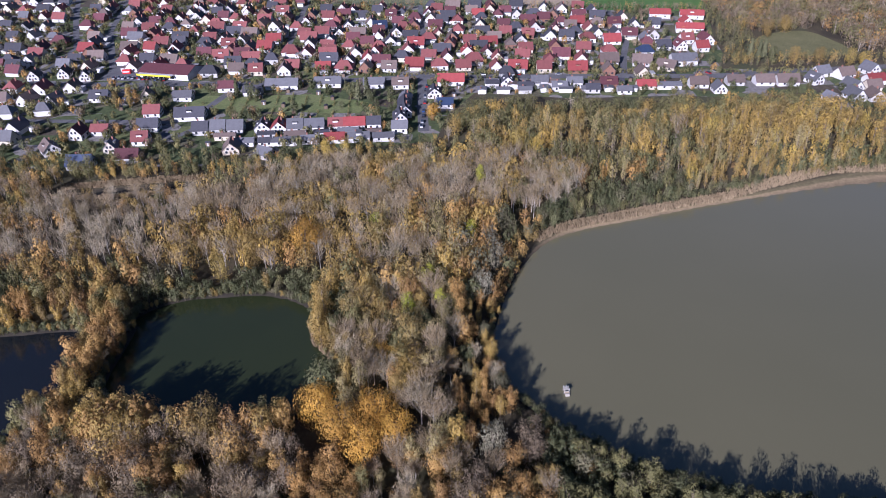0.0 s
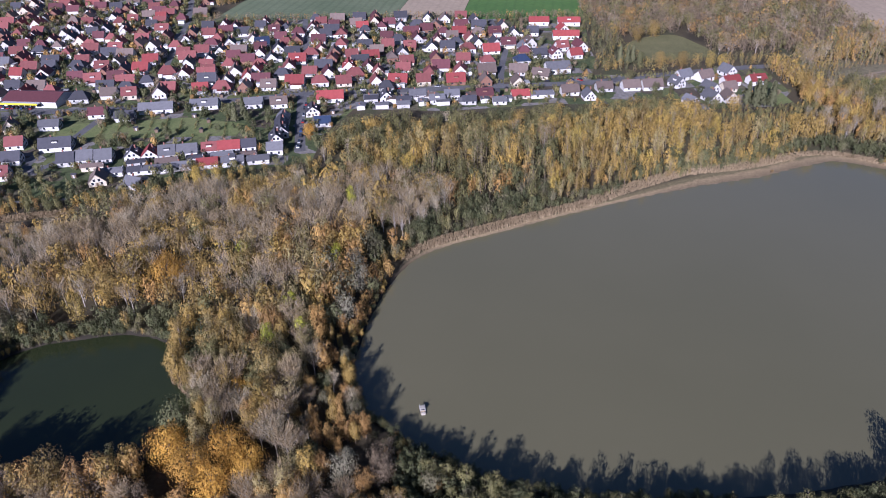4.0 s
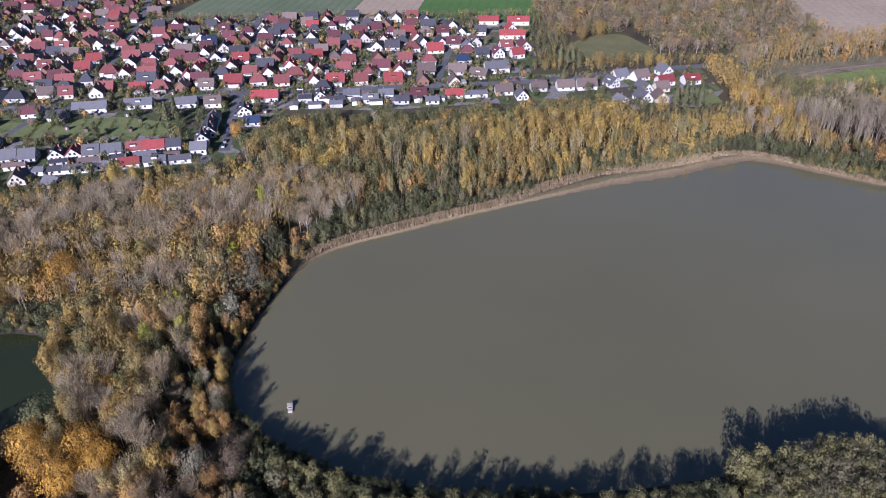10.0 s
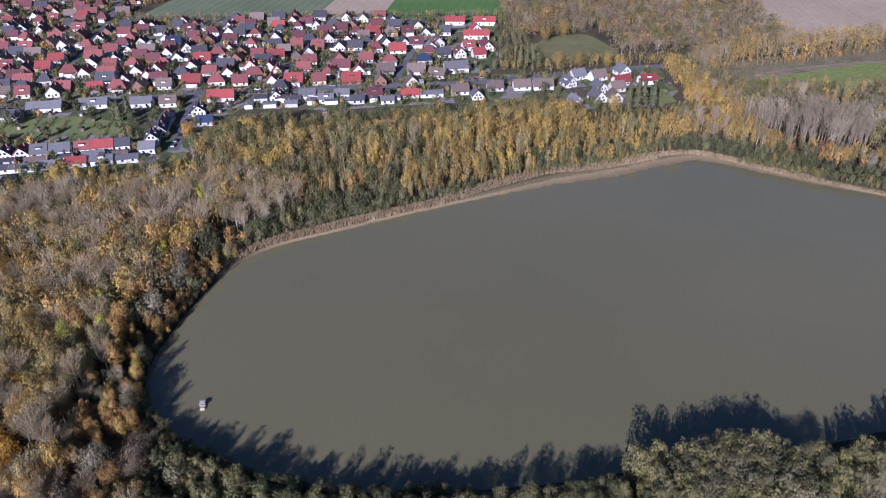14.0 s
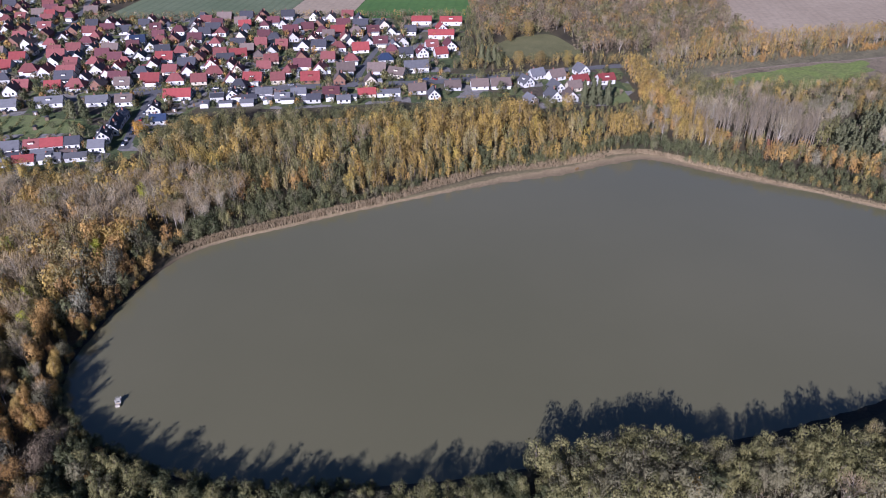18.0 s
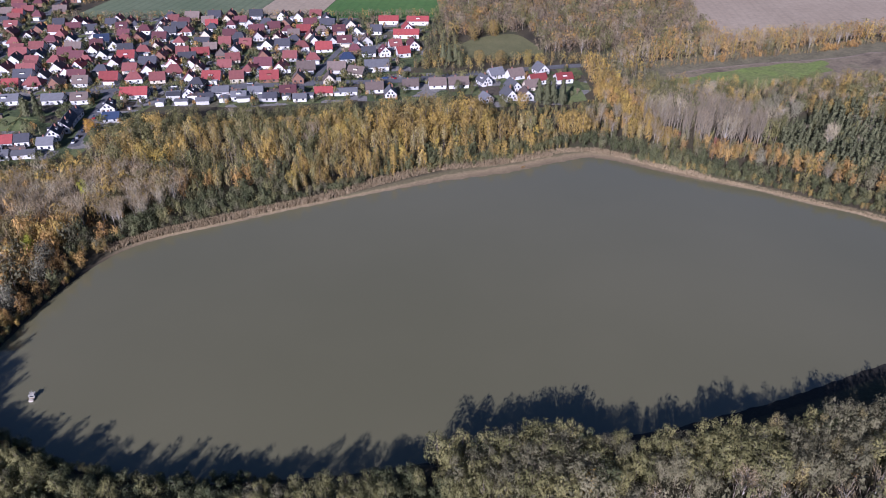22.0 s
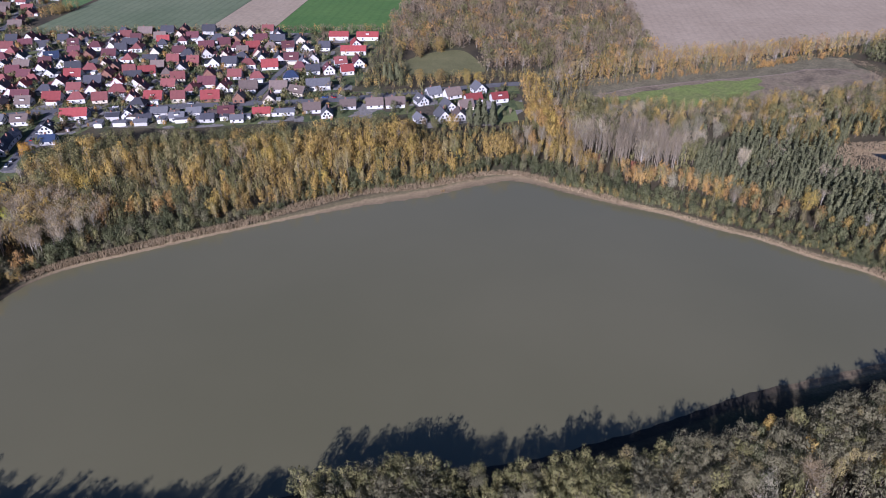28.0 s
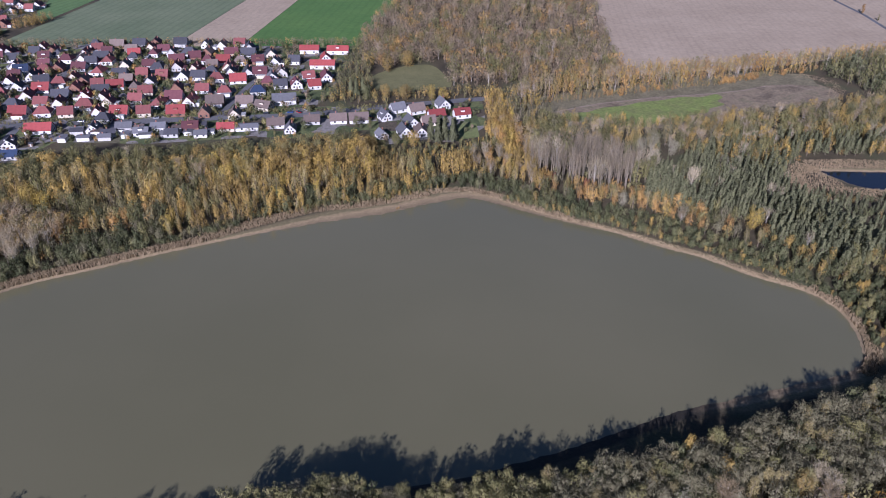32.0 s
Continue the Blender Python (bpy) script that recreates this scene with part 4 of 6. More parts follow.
# woods: corners, spacing, heights, kinds with weights
WOODS = [
    # isthmus between the middle pond and the lake
    ([(-57, 148), (-47, 150), (-42, 215), (-56, 212)], 3.9, (13, 20), "fading 4 column 4 golden 3 green 1 olive 1"),
    ([(-44, 128), (-8, 128), (-8, 262), (-44, 262)], 4.4, (12, 18), "bare 3 twiggy 6 golden 2 broad_gold 1 rust 2 fading 5 broad_fading 3 olive 2 green 1.5 lime 0.2"),
    ([(-8, 128), (9, 150), (13, 215), (28, 262), (-8, 262)], 4.2, (12, 17), "rust 6 golden 5 willow 2 green 1 bare 1"),
    # south-west, under the camera
    ([(-150, 84), (25, 84), (14, 150), (-8, 130), (-44, 130), (-60, 140), (-128, 140)], 4.4, (9, 15), "golden 6 rust 5 broad_rust 2 broad_brown 3 twiggy 4 bare 1 olive 1.5 willow 1 fading 1"),
    ([(-133, 138), (-117, 140), (-119, 206), (-135, 206)], 3.9, (10, 14), "golden 5 rust 3 olive 2 willow 1"),
    ([(-180, 90), (-150, 84), (-128, 128), (-180, 126)], 5.5, (10, 15), "golden 4 rust 2 olive 1"),
    ([(-114, 148), (-98, 146), (-78, 142), (-58, 148), (-50, 152), (-56, 136), (-112, 134)], 4.2, (13, 18), "golden 6 broad_gold 2 rust 3 olive 1 bare 1"),
    # north of the ponds
    ([(-124, 205), (-60, 208), (-48, 214), (-50, 222), (-124, 222)], 3.7, (6, 10), "green 6 olive 2 willow 1 golden 0.5"),
    ([(-230, 188), (-137, 189), (-124, 215), (-130, 226), (-230, 224)], 4.4, (8, 13), "golden 5 rust 2 olive 2 green 2"),
    ([(-124, 222), (-44, 222), (-44, 250), (-124, 250)], 4.7, (11, 16), "golden 2 broad_gold 3 twiggy 3 bare 2 broad_yellow 1 rust 2"),
    ([(-250, 224), (-130, 226), (-124, 262), (-205, 260), (-250, 262)], 4.5, (12, 17), "bare 7 poplar 5 golden 2 rust 1"),
    ([(-124, 250), (-8, 262), (40, 270), (52, 300), (20, 318), (-70, 312), (-100, 300), (-124, 282)], 4.6, (12, 17), "bare 6 twiggy 8 broad_gold 2 golden 1 rust 1 broad_olive 1 fading 2"),
    ([(-265, 304), (-205, 303), (-130, 309), (-96, 300), (-70, 312), (20, 318), (4, 345), (-60, 338), (-90, 332), (-104, 322), (-244, 322), (-265, 322)], 4.5, (6, 11), "green 4 golden 3 olive 4 rust 1"),
    ([(-205, 260), (-124, 262), (-124, 289), (-150, 285), (-200, 279)], 4.2, (8, 13), "bare 4 twiggy 6 golden 3 rust 1 olive 1"),
    # north shore, water's edge to the gardens
    ([(26, 256), (42, 266), (65, 275), (97, 286), (104, 300), (92, 303), (56, 292), (26, 276)], 3.8, (7, 10), "green 9 willow 2 olive 2"),
    ([(20, 276), (56, 292), (104, 304), (112, 320), (50, 314), (14, 292)], 4.6, (10, 15), "rust 4 golden 3 broad_olive 3 fading 3 willow 2 green 2"),
    ([(94, 287), (104, 292), (120, 301), (150, 309), (185, 316), (215, 322), (243, 331), (250, 340), (180, 334), (100, 318)], 4.2, (8, 13), "golden 6 column 4 yellow 1 green 2 fading 2 olive 2"),
    ([(0, 318), (50, 314), (112, 320), (112, 366), (0, 366)], 5.0, (12, 18), "fading 8 column 5 broad_olive 2 olive 3 golden 3 poplar 1.5 twiggy 2 green 1 lime 0.2"),
    ([(112, 320), (180, 334), (250, 340), (266, 342), (272, 392), (258, 382), (112, 370)], 4.9, (12, 18), "golden 7 column 7 yellow 2 broad_gold 2 fading 5 olive 2 poplar 1"),
    ([(-16, 345), (0, 366), (112, 366), (258, 380), (206, 402), (60, 398), (4, 400), (-12, 385)], 4.8, (7, 12), "broad_olive 7 olive 3 green 3 broad_gold 3 bare 1 broad_yellow 0.4"),
    ([(98, 291), (120, 298), (150, 306), (185, 313), (215, 319), (243, 328), (243, 332), (185, 319), (120, 304)], 2.9, (2.5, 5.5), "green 3 olive 3 golden 3 shrub 3"),
    ([(2, 126), (12, 140), (15, 152), (20, 146), (34, 133), (22, 122)], 2.9, (3, 6.5), "green 3 rust 2 golden 3 olive 2"),
    ([(-112, 206), (-84, 208), (-60, 201), (-54, 186), (-48, 186), (-54, 212), (-84, 218), (-112, 214)], 2.8, (3, 6), "green 5 olive 2 willow 1 golden 1"),
    ([(-190, 186), (-145, 189), (-134, 187), (-134, 194), (-190, 194)], 2.8, (3, 6), "golden 4 olive 2 green 2 brush 2"),
    ([(-265, 262), (-205, 260), (-196, 276), (-196, 306), (-265, 304)], 4.5, (9, 14), "twiggy 5 golden 3 rust 2 olive 2"),
    ([(-196, 305), (-130, 311), (-120, 306), (-124, 318), (-196, 318)], 4.4, (4, 8), "golden 3 rust 2 broad_olive 3 green 3"),
    ([(205, 372), (282, 372), (290, 398), (262, 394), (232, 396), (205, 396)], 3.0, (2.5, 5), "olive 4 golden 2 shrub 3 broad_olive 1"),
    ([(276, 392), (292, 398), (304, 440), (302, 474), (292, 474), (286, 420)], 4.0, (8, 13), "golden 4 rust 2 broad_gold 2 olive 1"),
    # beyond the east end
    ([(212, 324), (250, 331), (262, 326), (290, 302), (292, 318), (262, 342), (215, 332)], 3.8, (6, 9), "green 8 willow 1 golden 0.5"),
    ([(256, 344), (296, 316), (302, 346), (306, 380), (300, 440), (288, 400), (262, 385)], 4.6, (9, 15), "golden 6 column 3 yellow 1 broad_gold 1 twiggy 3 rust 1 fading 2"),
    ([(278, 312), (300, 289), (324, 276), (346, 258), (362, 246), (376, 226), (394, 213), (402, 215), (384, 242), (340, 284), (292, 316)], 3.7, (5, 8), "green 9 olive 2 golden 0.3"),
    ([(292, 316), (340, 284), (384, 242), (398, 250), (350, 300), (300, 336)], 4.4, (8, 12), "golden 4 fading 3 rust 4 olive 2 willow 2 green 2 twiggy 1"),
    ([(292, 350), (300, 332), (316, 320), (335, 308), (352, 320), (356, 346), (336, 362), (304, 366)], 3.7, (17, 24), "poplar 12 bare 1 olive 0.6"),
    ([(350, 316), (366, 322), (372, 340), (352, 346)], 4.6, (12, 19), "poplar 3 bare 3 olive 2 pine 2"),
    ([(350, 300), (398, 250), (418, 216), (446, 236), (436, 296), (440, 316), (400, 345), (364, 328)], 3.2, (9, 13), "pine 15 olive 1 bare 0.8"),
    ([(400, 345), (440, 318), (470, 346), (540, 334), (580, 370), (560, 366), (470, 372), (400, 356)], 4.0, (10, 13), "pine 7 golden 2 olive 3 bare 1"),
    ([(306, 364), (334, 366), (364, 354), (400, 352), (470, 372), (560, 366), (640, 420), (600, 436), (524, 416), (396, 404), (330, 420), (306, 420)], 4.8, (9, 14), "golden 4 fading 3 column 2 broad_olive 3 twiggy 3 willow 2"),
    ([(384, 242), (400, 213), (420, 213), (402, 254)], 3.9, (7, 11), "green 4 golden 3 olive 2 pine 2"),
    ([(396, 208), (402, 196), (398, 168), (410, 150), (440, 160), (452, 215), (436, 236), (418, 216)], 4.0, (6, 10), "green 4 olive 3 golden 2 pine 2"),
    ([(436, 236), (452, 215), (478, 262), (490, 280), (446, 296)], 4.0, (5, 8), "pine 6 green 2 golden 1"),
    ([(480, 200), (452, 215), (490, 280), (560, 280), (560, 240)], 5.0, (6, 9), "pine 5 green 2 golden 1"),
    ([(300, 420), (330, 424), (345, 440), (318, 470), (296, 470), (288, 440)], 4.6, (9, 14), "golden 4 yellow 2 willow 3 olive 2"),
    ([(300, 452), (334, 464), (380, 472), (426, 480), (473, 487), (529, 503), (590, 516), (700, 545), (712, 556), (633, 545), (536, 530), (416, 522), (330, 500)], 4.2, (10, 14), "golden 4 rust 3 fading 3 twiggy 3 broad_olive 1"),
    ([(590, 440), (650, 430), (730, 552), (700, 545), (590, 516), (580, 490)], 5.4, (10, 15), "green 3 olive 4 pine 3 willow 1"),
    ([(-134, 722), (-116, 742), (-102, 766), (-110, 774), (-137, 748)], 4.0, (7, 11), "golden 4 rust 2 broad_olive 2 broad_gold 2"),
    ([(300, 452), (334, 464), (380, 472), (426, 480), (473, 487), (529, 503), (590, 516), (590, 509), (529, 496), (473, 480), (426, 473), (380, 465), (334, 457), (300, 445)], 2.8, (3, 6), "golden 3 rust 2 olive 3 brush 2"),
    # north-east wood
    ([(168, 480), (214, 472), (290, 476), (310, 496), (214, 496), (168, 520)], 4.8, (5, 8), "olive 5 yellow 1 golden 4 broad_gold 3 broad_olive 3 green 2"),
    ([(170, 478), (214, 500), (208, 530), (212, 560), (208, 645), (201, 640), (196, 590), (180, 508)], 4.8, (6, 10), "broad_olive 4 green 3 golden 2 pine 1 willow 1"),
    ([(272, 505), (330, 500), (416, 522), (440, 640), (208, 660), (206, 560), (275, 572)], 5.6, (9, 14), "broad_brown 8 broad_olive 5 broad_gold 0.6 broad_rust 1.5 twiggy 3 red 0.3"),
    ([(208, 660), (440, 640), (482, 800), (520, 900), (270, 900), (252, 827)], 7.4, (10, 15), "broad_brown 10 broad_rust 1.8 broad_gold 0.3 broad_olive 4 twiggy 2 red 1.0"),
    # south bank
    ([(16, 146), (30, 132), (66, 115), (100, 111), (160, 113), (160, 84), (20, 84)], 3.6, (8, 12), "green 6 olive 4 willow 1"),
    ([(148, 121), (175, 121), (190, 118), (215, 115), (240, 113), (240, 98), (152, 98)], 3.3, (11.5, 14.5), "olive 7 willow 3 green 1 golden 0.3"),
    ([(238, 113), (267, 118), (300, 124), (350, 133), (392, 144), (404, 160), (430, 156), (430, 114), (330, 106), (240, 98)], 3.2, (10.5, 13), "olive 4 willow 6 fading 2 green 2 golden 0.4"),
    ([(160, 98), (240, 98), (330, 106), (440, 114), (440, 80), (160, 80)], 4.3, (10, 14), "willow 9 silver 0.8 fading 3 twiggy 1.5 olive 2 bare 1.5 golden 1 orange 0.3"),
]
for poly, gap, (h0, h1), mix in WOODS:
    gap *= 1.16 if h1 > 9 else 1.05
    names = mix.split()[0::2]
    w8 = np.cumsum([float(v) for v in mix.split()[1::2]])
    p = np.array(poly, float)
    xs, ys = np.arange(p[:, 0].min(), p[:, 0].max(), gap), np.arange(p[:, 1].min(), p[:, 1].max(), gap)
    X, Y = np.meshgrid(xs, ys)
    X = (X + rng.uniform(-0.42, 0.42, X.shape) * gap + (np.arange(len(ys))[:, None] % 2) * gap / 2).ravel()
    Y = (Y + rng.uniform(-0.42, 0.42, Y.shape) * gap).ravel()
    water = nearest_water(X, Y)
    ok = inside(poly, X, Y) & ~blocked(X, Y, water)
    for _, mx_, my_, _, clear in STAND_OUT:
        ok &= (X - mx_) ** 2 + (Y - my_) ** 2 > clear**2
    base = GZ * np.clip(water / 9, 0.25, 1)
    for x, y, z in zip(X[ok], Y[ok], base[ok]):
        # kinds grow in patches
        u = 0.5 + 0.8 * noise.noise((x * 0.05, y * 0.05, 7)) + rng.uniform(-0.4, 0.4)
        u = u if 0 <= u < 1 else rng.random()
        kind = names[int(np.searchsorted(w8, u * w8[-1]))]
        h = (h0 + (h1 - h0) * rng.beta(2.2, 1.8)) * {"green": 0.85, "lime": 0.8, "red": 0.6}.get(kind, 1.0)
        if ((x - 18) / 24) ** 2 + ((y - 138) / 20) ** 2 < 1 or (-52 < x < -14 and 108 < y < 132):
            h *= 0.88
        if -10 < x < 34 and 174 < y < 266 and x - (5 + 0.33 * max(0, y - 205)) > -9:
            h = min(h, rng.uniform(7, 10.5))
        if -14 < x < 14 and 136 < y < 178:
            h = min(h, rng.uniform(8.5, 11.5))
        if x < -124 and 112 < y < 142:
            h = min(h, rng.uniform(5, 8))
        if 190 < x < 222 and y < 122:
            h = min(h, rng.uniform(9.5, 12))
        # low scrub below the end houses
        if 205 < x < 282 and 348 < y < 400:
            h = min(h, rng.uniform(7, 10) if y < 366 else rng.uniform(3, 6))
        # the boat lies in the sun
        dx, dy = 25.3 - x, 161 - y
        along = 0.446 * dx + 0.895 * dy
        if 0 < along < 48 and abs(0.895 * dx - 0.446 * dy) < 5.5:
            h = max(2.0, min(h, (along - 5) / 2.25))
        single = single_count[kind] < 60 and ((-130 < x < 12 and 106 < y < 200) or (40 < x < 390 and 101 < y < 152))
        plant(kind, x, y, h, single, rng.uniform(0.9, 1.3) * (1.15 if gap > 6.2 else 1.05), z)
    if gap < 5.8 and h1 > 9 and p[:, 1].min() < 330:      # undergrowth between the trunks
        for x, y, z, dw in zip(X[ok][::6], Y[ok][::6], base[ok][::6], water[ok][::6]):
            if dw > 6:
                plant("shrub" if rng.random() < 0.5 else "brush", x + gap / 2, y, rng.uniform(2, 4.5), False, 1.0, z)
for kind, x, y, h, clear in STAND_OUT:
    plant(kind, x, y, h, True, 1.35 if kind in ("yellow", "willow") else 1.0, GZ)
for x, y, h in ((214, 309, 1.8), (215.2, 309.6, 1.4)):      # a dark clump on the mud
    plant("brush", x, y, h, True, 0.8, 0.35)
# bushes that hang over the steep banks
for ring_, i0, i1, mix in ((WATERS[1], 0, 70, ["green", "green", "olive", "willow", "golden"]), (WATERS[2], 5, 40, ["golden", "olive", "green", "rust"]), (WATERS[0], 162, 190, ["green", "green", "olive"]), (WATERS[0], 0, 16, ["rust", "golden", "green", "olive"])):
    q = ring_[i0:i1]
    for a, b in zip(q, q[1:]):
        ln = math.dist(a, b)
        out = np.array((-(b - a)[1], (b - a)[0])) / max(ln, 1e-6)
        if inside(ring_, *(a + out)):
            out = -out
        for s_ in np.arange(rng.uniform(0, 0.8), ln, 1.5):
            x, y = a + (b - a) * s_ / ln + out * rng.uniform(0.3, 2.6)
            kind = mix[rng.integers(len(mix))]
            plant(kind, x, y, rng.uniform(2.2, 4.8), False, 1.5, 0.35)
# low growth behind the reeds
for i0, i1, o0, o1, mix in ((20, 44, 6.5, 11, ["green", "green", "olive", "willow"]), (44, 62, 15, 21, ["green", "olive", "golden", "olive"]), (68, 112, 4.5, 8.5, ["green", "green", "olive", "golden"])):
    q = WATERS[0][i0:i1]
    for a, b in zip(q, q[1:]):
        ln = math.dist(a, b)
        out = np.array((-(b - a)[1], (b - a)[0])) / max(ln, 1e-6)
        for s_ in np.arange(rng.uniform(0, 0.8), ln, 1.1):
            x, y = a + (b - a) * s_ / ln + out * rng.uniform(o0, o1)
            plant(mix[rng.integers(len(mix))], x, y, rng.uniform(2.5, 5.5), False, 1.4, GZ)
# hedge line along the north edge of the town, and garden trees
for x in np.arange(-138, 205, 2.4):
    plant(str(rng.choice(["golden", "olive", "broad_brown", "olive", "rust"])), x, row_y(650, x) + rng.uniform(-2, 4), rng.uniform(4.5, 7.5), False, 1.3, GZ)
for x in np.arange(-150, 230, 3.0):
    plant("shrub", x, (450 if x < -100 else 465) + rng.uniform(-2, 2), rng.uniform(2, 4), False, 1.0, GZ)

# ---------------------------------------------------------------- houses
def house_walls(w, d, h, rise):
    """Four walls with gable ends towards +y and -y."""
    bm = bmesh.new()
    ring = [(-w / 2, 0), (w / 2, 0), (w / 2, h), (0, h + rise), (-w / 2, h)]
    a = [bm.verts.new((x, -d / 2, z - (0.4 if z == 0 else 0))) for x, z in ring]
    b = [bm.verts.new((x, d / 2, z - (0.4 if z == 0 else 0))) for x, z in ring]
    bm.faces.new(a)
    bm.faces.new(b[::-1])
    for i in range(5):
        j = (i + 1) % 5
        bm.faces.new((a[j], a[i], b[i], b[j]))
    bmesh.ops.recalc_face_normals(bm, faces=bm.faces[:])
    return bm


def roof_shell(w, d, h, rise, over=0.5, thick=0.25):
    """Two thick slopes that meet at the ridge and overhang the walls."""
    bm = bmesh.new()
    k = rise / (w / 2)
    x1 = w / 2 + over
    z1 = h - over * k + 0.06
    zr = h + rise + 0.06
    ring = [(-x1, z1), (0, zr), (x1, z1), (x1, z1 + thick), (0, zr + thick), (-x1, z1 + thick)]
    a = [bm.verts.new((x, -d / 2 - over, z)) for x, z in ring]
    b = [bm.verts.new((x, d / 2 + over, z)) for x, z in ring]
    for i in range(6):
        j = (i + 1) % 6
        bm.faces.new((a[i], a[j], b[j], b[i]))
    for q in (a, b):
        bm.faces.new((q[0], q[1], q[4], q[5]))
        bm.faces.new((q[1], q[2], q[3], q[4]))
    bmesh.ops.recalc_face_normals(bm, faces=bm.faces[:])
    return bm


def hip_roof(w, d, h, rise, over=0.5, thick=0.25):
    """Four slopes that fall from a short ridge."""
    bm = bmesh.new()
    x, y, z = w / 2 + over, d / 2 + over, h + 0.02
    low = [bm.verts.new((sx * x, sy * y, z)) for sx, sy in ((-1, -1), (1, -1), (1, 1), (-1, 1))]
    eave = [bm.verts.new((sx * x, sy * y, z + thick)) for sx, sy in ((-1, -1), (1, -1), (1, 1), (-1, 1))]
    top = [bm.verts.new((0, sy * max(0.6, d / 2 - w * 0.38), h + rise)) for sy in (-1, 1)]
    bm.faces.new(low[::-1])
    for i in range(4):
        j = (i + 1) % 4
        bm.faces.new((low[i], low[j], eave[j], eave[i]))
    bm.faces.new((eave[0], eave[1], top[0]))
    bm.faces.new((eave[1], eave[2], top[1], top[0]))
    bm.faces.new((eave[2], eave[3], top[1]))
    bm.faces.new((eave[3], eave[0], top[0], top[1]))
    bmesh.ops.recalc_face_normals(bm, faces=bm.faces[:])
    return bm


def house(w, d, h, rise, roof, wall, windows=6, dormer=False, skylight=False, name="house", hip=False, wing=0):
    """A house with its ridge along y: walls, roof, chimney, windows, door, and a low wing on one side."""
    e = new(name)
    part("wall", house_walls(w, d, h, 0.02 if hip else rise), WALL[wall], e)
    r = part("roof", hip_roof(w, d, h, rise) if hip else roof_shell(w, d, h, rise), ROOF[roof], e)
    if wing:
        x0, x1 = (w / 2 + 0.02, w / 2 + 3.4) if wing > 0 else (-w / 2 - 3.4, -w / 2 - 0.02)
        part("annex", box(x0, -d * 0.42, -0.3, x1, d * 0.18, 2.5), WALL["white" if wall == "brick" else wall], e, "low flat-roofed annex")
        part("annex_roof", box(x0 - 0.15, -d * 0.42 - 0.2, 2.5, x1 + 0.15, d * 0.18 + 0.2, 2.72), FLATROOF if abs(wing) == 1 else ROOF[roof], e)
    part("chimney", box(w * 0.12, d * 0.12, h + rise * 0.5, w * 0.12 + 0.7, d * 0.12 + 0.7, h + rise + 0.9), CHIMNEY, r)
    spots = [(-w * 0.25, -1, 1.0), (w * 0.25, -1, 1.0), (-w * 0.14, -1, h + 0.15), (w * 0.14, -1, h + 0.15)][:max(2, windows - 2)]
    for x, sgn, z in spots:
        ob = part("window", box(x - 0.6, -d / 2 - 0.06, z, x + 0.6, -d / 2 + 0.06, z + 1.35), GLASS, e)
        if windows > 5:
            part("window_frame", box(x - 0.7, -d / 2 - 0.03, z - 0.1, x + 0.7, -d / 2 + 0.05, z + 1.45), FRAME, ob)
    if windows > 3:
        for y in (-d * 0.25, d * 0.22):
            part("window", box(-w / 2 - 0.06, y - 0.6, 1.0, -w / 2 + 0.06, y + 0.6, 2.3), GLASS, e)
            part("window", box(w / 2 - 0.06, y - 0.6, 1.0, w / 2 + 0.06, y + 0.6, 2.3), GLASS, e)
    if windows > 3:
        part("door", box(-0.5, -d / 2 - 0.08, 0, 0.5, -d / 2 + 0.05, 2.05), DOOR, e)
    if dormer:
        z0 = h + rise * 0.3
        for s_ in (-1, 1):
            bm = box(s_ * w * 0.20 - 1.1, -1.4, z0 - 0.6, s_ * w * 0.20 + 1.1, 1.4, z0 + 1.5)
            dm = part("dormer", bm, WALL[wall], r)
            part("dormer_roof", box(s_ * w * 0.20 - 1.4, -1.6, z0 + 1.5, s_ * w * 0.20 + 1.4, 1.6, z0 + 1.68), ROOF[roof], r)
    if skylight:
        k = rise / (w / 2)
        for y in (-d * 0.2, d * 0.2):
            bm = box(-0.5, -0.45, 0, 0.5, 0.45, 0.12)
            bmesh.ops.transform(bm, matrix=Matrix.Translation((w * 0.25, y, h + rise - w * 0.25 * k + 0.33)) @ Matrix.Rotation(math.atan(k), 4, "Y"), verts=bm.verts[:])
            part("skylight", bm, GLASS, r)
    return e


NAMES = {"red": "red", "bright": "bright red", "maroon": "dark maroon", "brown": "brown", "dark": "dark grey", "grey": "weathered grey", "blue": "blue solar-panelled"}
WALLNAMES = {"white": "white rendered", "cream": "cream rendered", "grey": "grey rendered", "brick": "red brick"}
kept = {}


def put_house(x, y, turn, w, d, h, rise, roof, wall, windows=5, dormer=False, skylight=False, name="house", hip=False, wing=0):
    """A house at x, y whose ridge lies turn degrees from +y."""
    key = (w, d, h, rise, roof, wall, windows, dormer, skylight, name, hip, wing)
    m = pose(x, y, GZ + 0.05, 0, 0, turn)
    if key in kept:
        return copy_thing(kept[key], m)
    e = house(*key)
    e.matrix_basis = m
    tagged(e, WALLNAMES[wall] + " " + name.replace("_", " ") + " with " + NAMES[roof] + (" tiled hipped roof" if hip else " tiled gable roof"), "house", name.replace("_", " ") + "s of the settlement")
    kept[key] = e
    return e


STREETS = NS + [LANE, LOOP, MAIN]
placed = []


def free(x, y, r=9.0):
    X, Y = np.array(x), np.array(y)
    if any(line_dist(s_, X, Y) < 8.5 for s_ in STREETS):
        return False
    return all((x - a) ** 2 + (y - b) ** 2 > r * r for a, b in placed)


